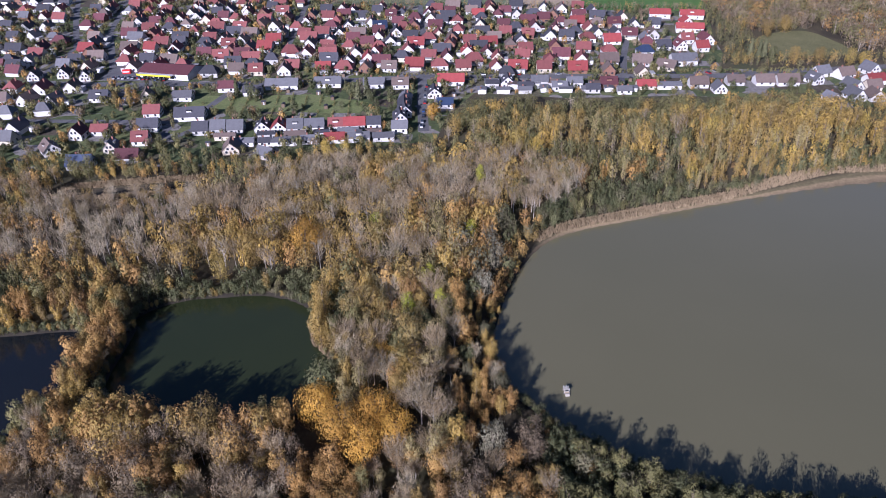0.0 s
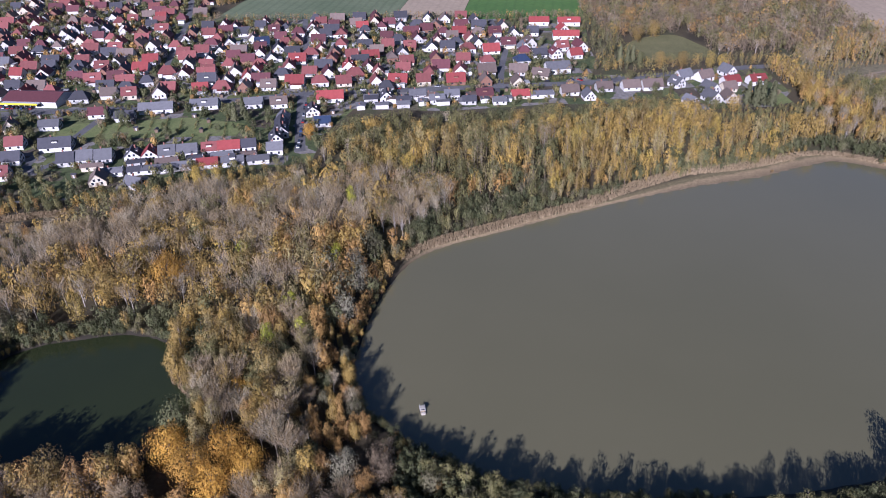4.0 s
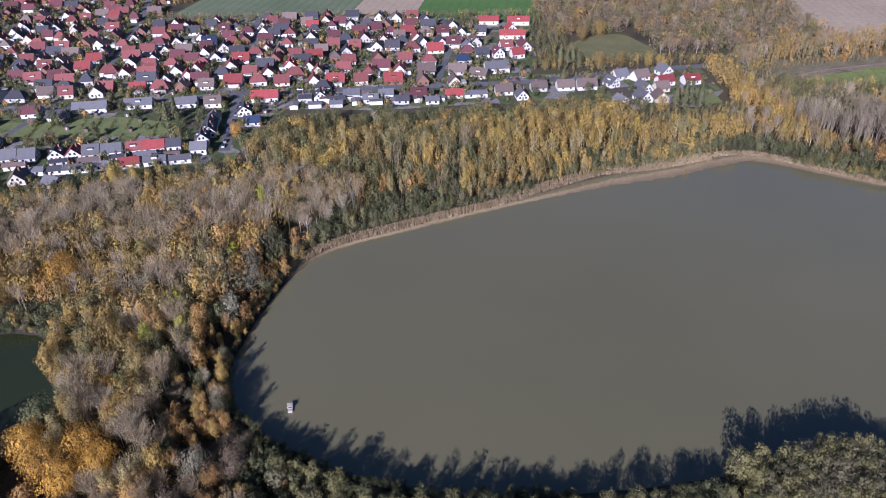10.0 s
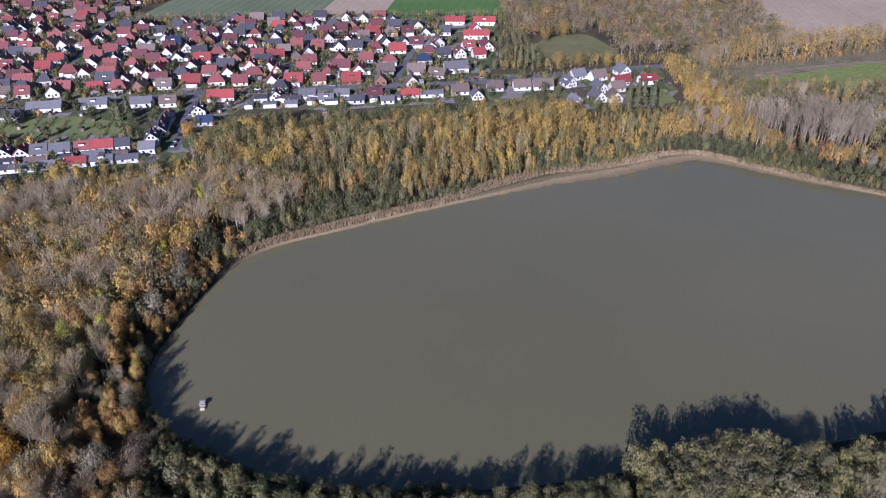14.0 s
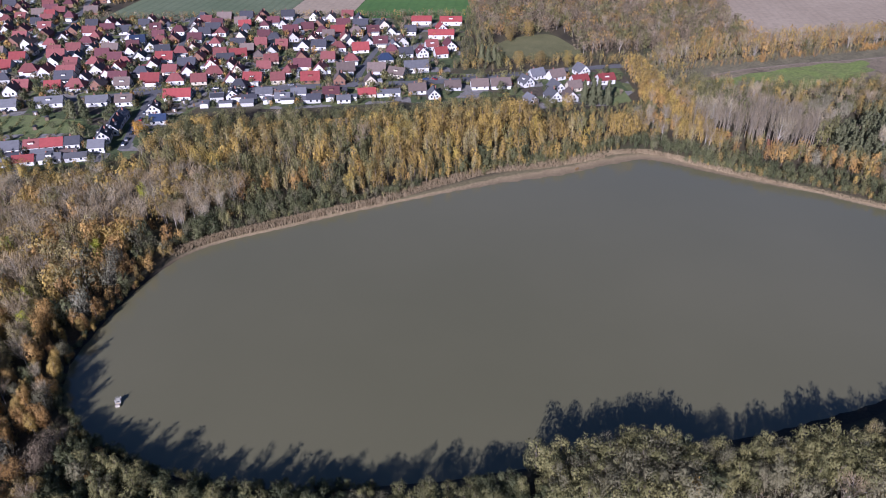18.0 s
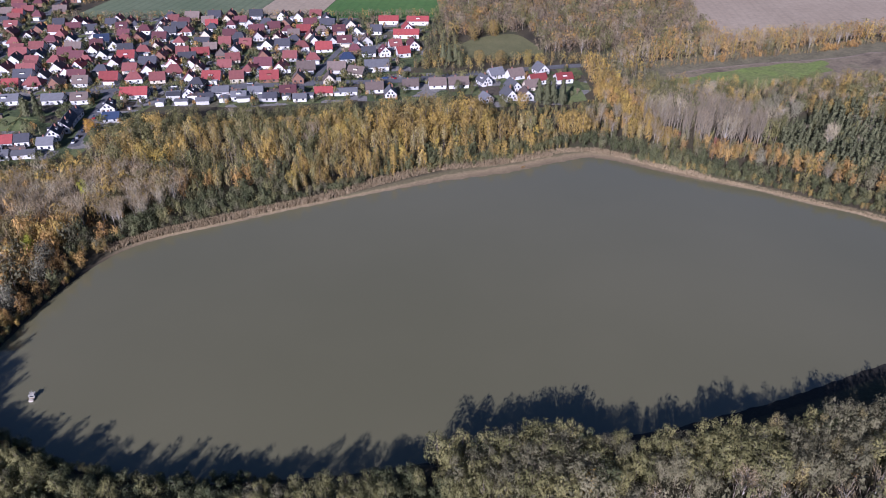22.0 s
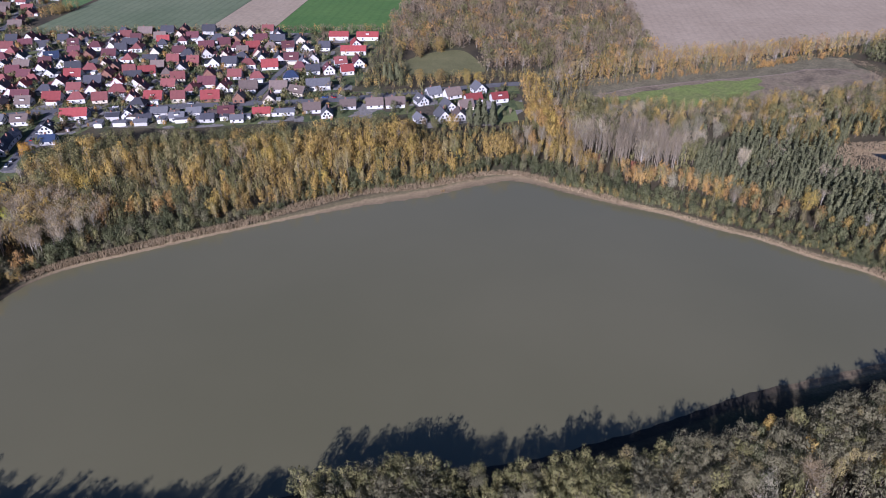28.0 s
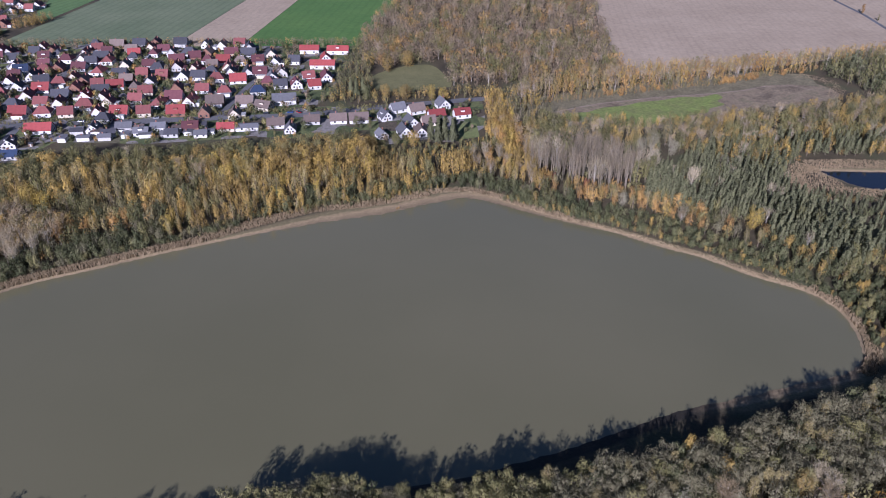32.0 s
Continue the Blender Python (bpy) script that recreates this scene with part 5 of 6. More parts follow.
# houses that can be told apart: x, y, turn, width across the ridge, length, eaves, rise
SOUTH_ROW = [
    (-13, 446, 90, 10, 18, 4.5, 4.0, "bright", "white"), (-23, 423, 4, 9, 11, 4.5, 3.5, "dark", "white"), (-16, 404, 90, 8, 10, 4.0, 3.0, "blue", "white"),
    (13, 440, 90, 8, 9, 5.0, 1.6, "grey", "white"), (23, 441, 0, 9, 10, 5.0, 4.0, "dark", "white"), (34, 435, 90, 8, 10, 3.5, 2.0, "dark", "white"),
    (43, 440, 90, 9, 11, 6.5, 2.6, "grey", "grey"), (55, 433, 90, 8, 10, 4.5, 2.5, "grey", "white"), (65, 439, 90, 9, 10, 5.5, 2.5, "grey", "white"),
    (75, 429, 90, 8, 9, 4.0, 2.5, "dark", "grey"), (86, 437, 90, 9, 11, 5.0, 3.5, "maroon", "brick"), (94, 426, 90, 7, 9, 3.2, 2.0, "grey", "white"),
]
EAST_ROW = [
    (109, 435, 90, 8, 12, 3.0, 3.0, "bright", "cream"), (123, 435, 90, 9, 16, 3.4, 1.2, "grey", "white"), (142, 437, 90, 9, 12, 4.0, 3.8, "brown", "white"),
    (152, 427, 0, 8, 10, 3.5, 4.0, "grey", "white"), (166, 441, 90, 9, 11, 3.8, 3.5, "brown", "grey"), (184, 441, 90, 10, 12, 3.8, 3.8, "brown", "white"),
    (198, 440, 90, 10, 14, 4.0, 4.0, "brown", "white"), (216, 442, 20, 8, 10, 4.2, 4.0, "grey", "white"), (226, 456, 110, 9, 11, 4.2, 4.0, "grey", "white"), (239, 452, 110, 9, 12, 4.2, 4.2, "brown", "white"),
    (227, 412, 10, 9, 12, 4.0, 4.5, "grey", "white"),
]
EAST_END = [
    (212, 409, 20, 7, 9, 3.4, 3.0, "grey", "white"), (238, 411, 0, 9, 11, 4.0, 4.0, "brown", "white"), (233, 428, 15, 9, 12, 4.0, 4.4, "grey", "white"), (252, 440, 100, 9, 12, 4.6, 3.4, "bright", "white"),
    (270, 440, 98, 9, 12, 4.6, 3.4, "bright", "white"), (259, 460, 15, 9, 11, 4.6, 4.4, "grey", "white"), (245, 428, 100, 8, 10, 4.0, 4.0, "brown", "cream"),
]
TERRACE = [      # low attached annexes and side wings below the southern houses
    (-40, 402, 4, 8, 12, 5.4, 3.4, "dark", "white"), (-41, 380, 8, 8, 11, 5.4, 3.8, "dark", "white"), (-54, 362, 96, 5, 9, 3.0, 0.5, "brown", "grey"), (-68, 363, 96, 5, 12, 3.0, 1.2, "grey", "brick"),
    (-82, 361, 96, 5, 9, 3.0, 0.5, "dark", "grey"), (-96, 358, 96, 5, 12, 3.0, 1.6, "brown", "grey"), (-112, 359, 99, 5, 10, 3.0, 0.5, "dark", "grey"), (-134, 357, 95, 5, 12, 3.0, 1.0, "brown", "cream"),
    (-87, 352, 96, 7, 10, 3.4, 1.6, "grey", "white"), (-110, 349, 96, 6, 8, 3.0, 1.6, "dark", "white"), (-98, 369, 95, 10, 9, 4.4, 4.0, "grey", "grey"), (-150, 366, 95, 9, 9, 4.4, 4.0, "dark", "grey"),
]
LANE_ROW = [
    (-40, 412, 0, 8, 10, 5.0, 3.2, "grey", "white"), (-39, 391, 8, 8, 11, 5.0, 4.0, "dark", "white"), (-40, 366, 90, 8, 9, 5.0, 3.2, "grey", "white"), (-48, 355, 96, 7, 12, 3.6, 1.6, "grey", "white"),
    (-61, 354, 96, 7.5, 12, 4.2, 2.0, "grey", "white"), (-74, 353, 96, 7.5, 11, 3.6, 2.6, "bright", "white"), (-66, 372, 95, 9, 13, 4.6, 3.4, "bright", "grey"), (-76, 371, 95, 9, 8, 4.6, 3.4, "red", "white"),
    (-55, 373, 95, 9, 8, 4.8, 3.2, "dark", "white"), (-88, 370, 95, 9, 12, 4.4, 3.6, "grey", "white"),
]
WEST_ROW = [
    (-107, 368, 5, 9, 9, 4.4, 4.0, "bright", "white"), (-116, 368, 5, 9, 9, 4.4, 4.0, "dark", "white"), (-131, 368, 95, 10, 9, 4.4, 4.0, "grey", "grey"), (-141, 368, 95, 10, 9, 4.4, 4.0, "grey", "white"),
    (-163, 388, 95, 10, 18, 4.4, 4.2, "dark", "white"), (-187, 393, 95, 9, 10, 4.4, 4.0, "red", "white"), (-181, 371, 95, 9, 12, 4.6, 4.0, "dark", "white"), (-178, 352, 95, 9, 9, 4.4, 4.2, "red", "white"),
]
SOUTH_WEST = [
    (-176, 330, 95, 9, 12, 4.4, 3.6, "maroon", "white"), (-190, 342, 8, 7, 9, 4.2, 4.0, "grey", "cream"), (-216, 360, 0, 8, 10, 5.5, 4.4, "maroon", "white"), (-206, 366, 90, 8, 10, 4.0, 3.0, "red", "white"),
    (-126, 340, 10, 9, 10, 3.8, 4.2, "brown", "cream"), (-106, 333, 60, 8, 10, 3.6, 3.2, "grey", "white"), (-197, 322, 92, 9, 13, 3.6, 4.4, "blue", "white"), (-222, 340, 40, 9, 11, 4.2, 4.2, "brown", "white"),
    (-200, 419, 15, 8, 10, 5.0, 4.6, "brown", "cream"), (-178, 420, 92, 8, 12, 4.4, 3.0, "grey", "white"),
]
ROAD_SIDE = [
    (-121, 441, 92, 9, 22, 4.4, 3.4, "grey", "white"), (-92, 444, 92, 9, 18, 4.4, 3.2, "grey", "white"), (-137, 429, 92, 8, 12, 4.0, 3.4, "dark", "white"), (-155, 437, 92, 9, 12, 4.4, 3.4, "maroon", "white"),
    (-45, 440, 92, 9, 11, 4.6, 3.6, "brown", "white"), (-62, 442, 92, 9, 14, 4.4, 3.2, "grey", "white"), (-122, 349, 95, 7, 12, 3.0, 1.4, "grey", "white"), (-100, 350, 95, 7, 14, 3.0, 1.4, "grey", "white"),
]
NORTH_EAST = [
    (160, 614, 82, 9, 18, 5.4, 3.4, "bright", "white"), (185, 609, 82, 9, 20, 5.4, 3.4, "bright", "white"), (172, 567, 82, 9, 22, 5.4, 3.4, "bright", "white"), (174, 586, 5, 9, 11, 5.0, 4.2, "bright", "white"),
    (161, 536, 100, 9, 10, 5.0, 4.2, "red", "white"), (175, 535, 5, 9, 15, 5.0, 4.2, "maroon", "white"), (166, 515, 100, 9, 10, 5.0, 4.2, "bright", "white"), (152, 519, 8, 9, 10, 5.0, 4.2, "maroon", "white"),
]
VILLAS = [
    (145, 484, 92, 13, 18, 5.5, 3.8, "grey", "white"), (131, 472, 60, 9, 13, 4.4, 4.0, "brown", "cream"), (140, 520, 92, 9, 11, 4.4, 4.0, "dark", "white"), (132, 540, 5, 9, 10, 4.4, 4.0, "grey", "white"),
    (-258, 462, 10, 8, 10, 4.4, 4.4, "dark", "white"), (-276, 468, 10, 8, 10, 4.4, 4.4, "dark", "white"), (-294, 463, 10, 8, 10, 4.4, 4.4, "brown", "white"), (-230, 420, 92, 9, 12, 4.4, 4.0, "dark", "white"),
]
FAR_VILLAGE = [
    (-186, 815, 80, 9, 12, 4.4, 4.2, "dark", "white"), (-172, 798, 75, 9, 12, 4.4, 4.0, "red", "white"), (-160, 830, 10, 9, 11, 4.4, 4.2, "maroon", "white"), (-196, 790, 80, 9, 11, 4.4, 4.0, "brown", "white"),
    (-205, 840, 20, 9, 11, 4.4, 4.0, "dark", "cream"), (-178, 848, 85, 9, 12, 4.4, 4.0, "red", "white"), (-158, 802, 5, 8, 10, 4.4, 4.2, "dark", "white"),
]
for rows in (FAR_VILLAGE, SOUTH_ROW, EAST_ROW, EAST_END, LANE_ROW, TERRACE, WEST_ROW, SOUTH_WEST, ROAD_SIDE, NORTH_EAST, VILLAS):
    for n_, (x, y, t, w, d, h, rise, roof, wall) in enumerate(rows):
        placed.append((x, y))
        put_house(x, y, t, round(w * 0.93, 2), round(d * 0.93, 2), max(2.5, round(h * 0.68, 2)), round(rise * 0.95, 2), roof, wall, 6, dormer=n_ % 3 == 1 and h > 4, skylight=n_ % 3 == 0, name="terraced_house")

# detached houses north of the road: x, y, then how the ridge lies (x across the view, g gable first) and the roof
ROW_A = [(-145, 470, "xr"), (-122, 479, "xr"), (-100, 474, "xr"), (-86, 476, "xr"), (-71, 474, "gn"), (-55, 475, "xn"), (-38, 481, "xr"), (-21, 478, "xr"), (-5, 476, "xr"), (17, 473, "gr"), (32, 473, "xr"), (24, 461, "xd")]
ROW_B = [(-179, 505, "xr"), (-155, 498, "xr"), (-165, 487, "xd"), (-140, 495, "xd"), (-102, 507, "xr"), (-99, 494, "xd"), (-72, 498, "gr"), (-48, 498, "xd"), (-29, 500, "xr"), (-20, 514, "xd"), (-2, 511, "gr"), (3, 492, "xr"), (19, 494, "gr"), (37, 499, "xr"), (-126, 471, "gn"), (-176, 468, "xd")]
ROW_C = [(-182, 536, "xr"), (-164, 526, "gd"), (-152, 527, "xr"), (-131, 516, "xr"), (-118, 511, "gr"), (-102, 515, "xr"), (-68, 512, "gr"), (-67, 525, "xr"), (-60, 540, "gd"), (-45, 516, "gr"), (-40, 533, "xr"), (-31, 546, "xr"), (-15, 532, "gr"), (0, 537, "xr"), (14, 533, "xr"), (30, 527, "gn"), (-193, 512, "xm"), (-206, 566, "gd")]
ROW_D = [(-186, 585, "xr"), (-148, 565, "gd"), (-150, 547, "xr"), (-140, 585, "xr"), (-124, 551, "xr"), (-135, 603, "gm"), (-106, 543, "gd"), (-112, 586, "xm"), (-98, 588, "gd"), (-87, 562, "xn"), (-72, 583, "xb"), (-53, 580, "xr"), (-45, 587, "gm"), (-27, 584, "xm"), (-22, 600, "xd"), (-9, 602, "gr"), (9, 586, "gd"), (28, 561, "xr"), (28, 586, "xm"), (-206, 566, "gn"), (-175, 520, "gm")]
ROW_E = [(-246, 660, "gr"), (-236, 675, "xr"), (-213, 649, "gd"), (-208, 673, "xr"), (-179, 633, "gr"), (-163, 640, "xr"), (-135, 625, "gd"), (-110, 603, "gr"), (-107, 625, "xm"), (-91, 619, "xd"), (-66, 620, "xm"), (-45, 610, "xm"), (-34, 627, "gm"), (-16, 629, "xm"), (8, 622, "xr"), (25, 619, "gm"), (-125, 644, "xd"), (-101, 638, "gm"), (-79, 636, "xd"), (-57, 629, "gd"), (-197, 678, "xr"), (-187, 692, "xn"), (-174, 684, "xr"), (-154, 675, "xm")]
ROW_F = [(45, 554, "xr"), (52, 578, "gm"), (62, 551, "gd"), (75, 591, "xm"), (74, 549, "xd"), (68, 570, "gm"), (88, 591, "xr"), (89, 542, "xr"), (82, 516, "xr"), (77, 490, "gr"), (71, 469, "xr"), (55, 488, "gr"), (49, 470, "xr"), (62, 521, "gm"), (98, 557, "gd"), (103, 586, "xn"), (71, 617, "gn")]
ROW_G = [(117, 588, "xm"), (112, 554, "gd"), (106, 537, "xr"), (99, 509, "xr"), (95, 487, "xn"), (122, 552, "xm"), (132, 582, "gd"), (124, 506, "xb"), (117, 483, "xn"), (112, 459, "gn"), (139, 551, "gn"), (130, 527, "xm"), (148, 582, "xd"), (150, 520, "gm"), (91, 464, "gn"), (82, 561, "xd"), (92, 613, "xm"), (107, 610, "xd"), (127, 606, "gd"), (55, 620, "xd")]
SHAPES = [(8.4, 10.0, 2.8, 4.2), (8.8, 11.2, 3.1, 4.3), (7.8, 9.2, 3.3, 4.2), (9.2, 12.4, 2.7, 4.6)]
TILES = {"r": "red", "d": "dark", "n": "brown", "m": "maroon", "b": "blue"}
for rows in (ROW_A, ROW_B, ROW_C, ROW_F, ROW_G, ROW_D, ROW_E):
    for n_, (x, y, code) in enumerate(rows):
        if all((x - a) ** 2 + (y - b) ** 2 > 60 for a, b in placed) and (x < 150 or y < 500) and inside(TOWN, np.array(x), np.array(y)):
            placed.append((x, y))
            roof = TILES[code[1]]
            roof = "bright" if roof == "red" and n_ % 4 == 2 else roof
            wall = ("white", "cream", "white", "brick", "white", "grey")[(n_ * 7 + int(abs(x))) % 6]
            put_house(x, y, rng.uniform(-9, 5) + (90 if code[0] == "x" else 0), *SHAPES[(n_ + int(abs(y))) % 4], roof, wall, 4, n_ % 5 == 0 and n_ % 4 != 3, n_ % 3 == 0 and n_ % 4 != 3, "detached_house", n_ % 4 == 3, (0, 1, -1, 2, -2)[(n_ + int(abs(x))) % 5])

# low extensions and flat-roofed wings packed along the road
for n_, x in enumerate(np.arange(6, 104, 6.6)):
    x, y = float(x) + rng.uniform(-1, 1), 429.0 + 9 * (n_ % 2) + rng.uniform(-2, 2)
    put_house(x, y, 90 + 90 * (n_ % 3 == 0), (5.0, 6.0)[n_ % 2], (6.5, 8.0)[n_ % 3 > 0], (2.6, 3.4)[n_ % 2], (0.4, 1.4)[n_ % 3 == 1], ("grey", "dark", "grey", "brown")[n_ % 4], ("white", "grey", "white")[n_ % 3], 3, name="extension")
    placed.append((x, y))

# rows of detached houses along the side streets


def settle(x, y, turn, dark):
    if x < -150 - 0.565 * (y - 121) or x > -158 - 0.4 * (y - 400):
        return
    if not free(x, y, 11.0) or (x > 150 and y > 500) or not inside(TOWN, np.array(x), np.array(y)):
        return
    placed.append((x, y))
    roof = str(rng.choice(["red", "bright", "maroon", "brown", "dark", "grey"], p=[0.14, 0.04, 0.10, 0.22, 0.30, 0.20] if dark else [0.44, 0.14, 0.14, 0.08, 0.14, 0.06]))
    wall = str(rng.choice(["white", "cream", "brick"], p=[0.78, 0.12, 0.10]))
    shape = SHAPES[rng.integers(4)]
    put_house(x, y, turn + (90 if rng.random() < 0.55 else 0), *shape, roof, wall, 3, hip=rng.random() < 0.2, wing=(0, 1, -2)[rng.integers(3)])
    if rng.random() < 0.35:
        garages.append((x + 8.5, y + rng.uniform(-3, 3), turn))


garages = []
for y0 in (332, 350, 372, 394, 416, 438):
    x = -236
    while x > -480:
        x -= rng.uniform(15, 21)
        settle(x, y0 + rng.uniform(-4, 4), rng.uniform(-15, 15), True)
for y0 in (476, 487.5, 512, 537.5, 562, 587.5, 612, 636):
    x = 200 if y0 > 545 else 122
    while x > -520:
        x -= rng.uniform(14.5, 19.5)
        settle(x, row_y(y0, x) + rng.uniform(-2.5, 2.5), rng.uniform(-8, 8) - 4, x < -230 + (y0 - 474) * -0.4)



# houses between those rows, smaller and half hidden by gardens
FILL = [(shape, roof, wall) for shape in SHAPES for roof, wall in (("red", "white"), ("maroon", "white"), ("dark", "white"), ("red", "cream"), ("brown", "white"), ("maroon", "brick"), ("brown", "brick"), ("dark", "grey"))]
for n_ in range(1780):
    x, y = (rng.uniform(-330, 200), rng.uniform(466, 655)) if n_ < 1500 else (rng.uniform(-330, -140), rng.uniform(655, 830))
    if inside(TOWN, np.array(x), np.array(y)) and free(x, y, 13.0) and not (126 < x < 205) and x > -150 - 0.565 * (y - 121) and not (-250 < x < -178 and 445 < y < 496):
        placed.append((x, y))
        shape, roof, wall = FILL[rng.integers(len(FILL))]
        put_house(x, y, rng.uniform(-9, 5) + (90 if rng.random() < 0.55 else 0), *shape, roof, wall, 3, hip=rng.random() < 0.2, wing=(0, -1, 2)[rng.integers(3)])
        if rng.random() < 0.4:
            garages.append((x + 9.5, y + rng.uniform(-4, 4), rng.uniform(-9, 5)))


def garage():
    e = new("garage")
    part("wall", box(-1.6, -2.9, -0.3, 1.6, 2.9, 2.4), WALL["white"], e)
    part("roof", box(-1.75, -3.05, 2.4, 1.75, 3.05, 2.62), FLATROOF, e)
    part("garage_door", box(-1.2, -2.97, 0, 1.2, -2.86, 2.05), METAL, e)
    return tagged(e, "small white flat-roofed garage beside a house", "garage", "garages")


g = None
for x, y, t in garages[:60]:
    if g is None:
        g = garage()
        g.matrix_basis = pose(x, y, GZ + 0.05, 0, 0, t)
    else:
        copy_thing(g, pose(x, y, GZ + 0.05, 0, 0, t))

# the shop with its long red roof and yellow fascia
shop = new("supermarket")
shop.matrix_basis = pose(-203, 470, GZ + 0.12, 0, 0, 78)
sw, sd = 20, 36
part("wall", house_walls(sw, sd, 4.2, 3.0), WALL["white"], shop)
part("roof", roof_shell(sw, sd, 4.2, 3.0, 0.8), ROOF["maroon"], shop, "long dark red tiled roof")
part("canopy", box(-sw / 2 - 4.5, -8, 3.3, -sw / 2 - 0.1, 17, 4.0), METAL, shop)
part("fascia", box(-sw / 2 - 4.62, -8.1, 3.2, -sw / 2 - 4.5, 17.1, 4.3), YELLOW, shop, "bright yellow fascia band")
for y in range(-6, 17, 4):
    part("window", box(-sw / 2 - 0.08, y - 1.6, 0.6, -sw / 2 + 0.05, y + 1.6, 2.8), GLASS, shop)
tagged(shop, "low white supermarket with long red roof and yellow fascia", "supermarket")
kiosk = new("market_stall")
kiosk.matrix_basis = pose(-236, 474, GZ + 0.12, 0, 0, 10)
part("body", box(-2.6, -1.3, 0, 2.6, 1.3, 2.6, 0.08), REDPAINT, kiosk)
part("counter", box(-2.2, -1.5, 1.0, 2.2, -1.3, 1.9), METAL, kiosk)
tagged(kiosk, "red market stall in the car park", "stall")


def car(paint):
    e = new("car")
    bm = box(-0.88, -2.1, 0.28, 0.88, 2.1, 0.86, 0.12)
    body = part("body", bm, paint, e)
    bm = box(-0.78, -1.5, 0.84, 0.78, 1.1, 1.45, 0.0)
    for v in bm.verts:
        if v.co.z > 1.2:
            v.co.x *= 0.8
            v.co.y = v.co.y * 0.72
    part("cabin", bm, GLASS, body)
    for sx in (-0.8, 0.8):
        for sy in (-1.3, 1.35):
            bm = bmesh.new()
            bmesh.ops.create_cone(bm, cap_ends=True, segments=10, radius1=0.32, radius2=0.32, depth=0.22, matrix=Matrix.Translation((sx, sy, 0.32)) @ Matrix.Rotation(radians(90), 4, "Y"))
            part("wheel", bm, RUBBER, e)
    return tagged(e, paint.name.split("_")[1] + " car parked by the road", "car", "parked cars")


CARS = [car(p) for p in CARPAINT]
spots = [(-28.5 + rng.uniform(-0.3, 0.3), y, 2) for y in (372, 379, 388, 396, 410, 421, 433, 440)] + [(-240 + 3.2 * k, 462 + 1.5 * (k % 2), 10) for k in range(6)] + [(-222 + 3 * k, 461 - k * 0.6, 5) for k in range(7)]
spots += [(x, 462.5 + 0.1 * rng.random(), 90) for x in (-20, 8, 31, 58, 90, 133, 150)] + [(120, 481, 15), (124, 492, 15), (156, 462, 40), (161, 466, 40), (206, 446, 30)]
for n_, (x, y, t) in enumerate(spots):
    m = pose(x, y, GZ + 0.14, 0, 0, t + rng.uniform(-3, 3))
    if n_ < len(CARS):
        CARS[n_].matrix_basis = m
    else:
        copy_thing(CARS[int(rng.integers(len(CARS)))], m)

# hedges and sheds between the back gardens
OPEN = [(-178, 398), (-66, 388), (-62, 414), (-100, 430), (-176, 428)]


def garden_shed():
    e = new("garden_shed")
    part("wall", box(-1.3, -1.0, -0.2, 1.3, 1.0, 1.9), DOOR, e)
    part("roof", roof_shell(2.0, 2.6, 1.9, 0.5, 0.2, 0.08), ROOF["dark"], e).matrix_basis = pose(0, 0, 0, 0, 0, 90)
    part("door", box(-0.4, -1.04, 0, 0.4, -0.98, 1.75), WALL["grey"], e)
    return tagged(e, "small brown wooden shed with dark felt roof", "shed", "garden sheds")


shed = None
for n_ in range(400):
    x, y = rng.uniform(-230, 110), rng.uniform(335, 600)
    if len(placed) and (free(x, y, 8.0) and inside(TOWN, np.array(x), np.array(y))):
        if shed is None:
            shed = garden_shed()
            shed.matrix_basis = pose(x, y, GZ + 0.06, 0, 0, 5)
        else:
            copy_thing(shed, pose(x, y, GZ + 0.06, 0, 0, rng.uniform(-12, 12) + 90 * rng.integers(2)))
        placed.append((x, y))
        if n_ > 180:
            break
for x in np.arange(-172, -64, 9.0):
    for y in np.arange(395 - 0.08 * (x + 170), 428, 1.7):
        if rng.random() < 0.8 and free(x, y, 5.5):
            plant("shrub", x + rng.normal(0, 0.25) - 0.08 * (y - 400), y, rng.uniform(1.2, 2.0), False, 0.9, GZ)

# clipped hedges along the plots
P_ = np.array(placed)
for x, y in placed:
    if y > 464 and rng.random() < 0.7:
        side, ln, lean = rng.choice((-8.0, 8.0)), rng.uniform(7, 13), rng.uniform(-0.15, 0.05)
        for o in np.arange(-ln / 2, ln / 2, 1.6):
            hx, hy = x + side - o * lean, y + o
            if (np.hypot(P_[:, 0] - hx, P_[:, 1] - hy) > 6.2).all():
                plant("shrub", hx, hy, rng.uniform(1.4, 2.2), False, 0.8, GZ)

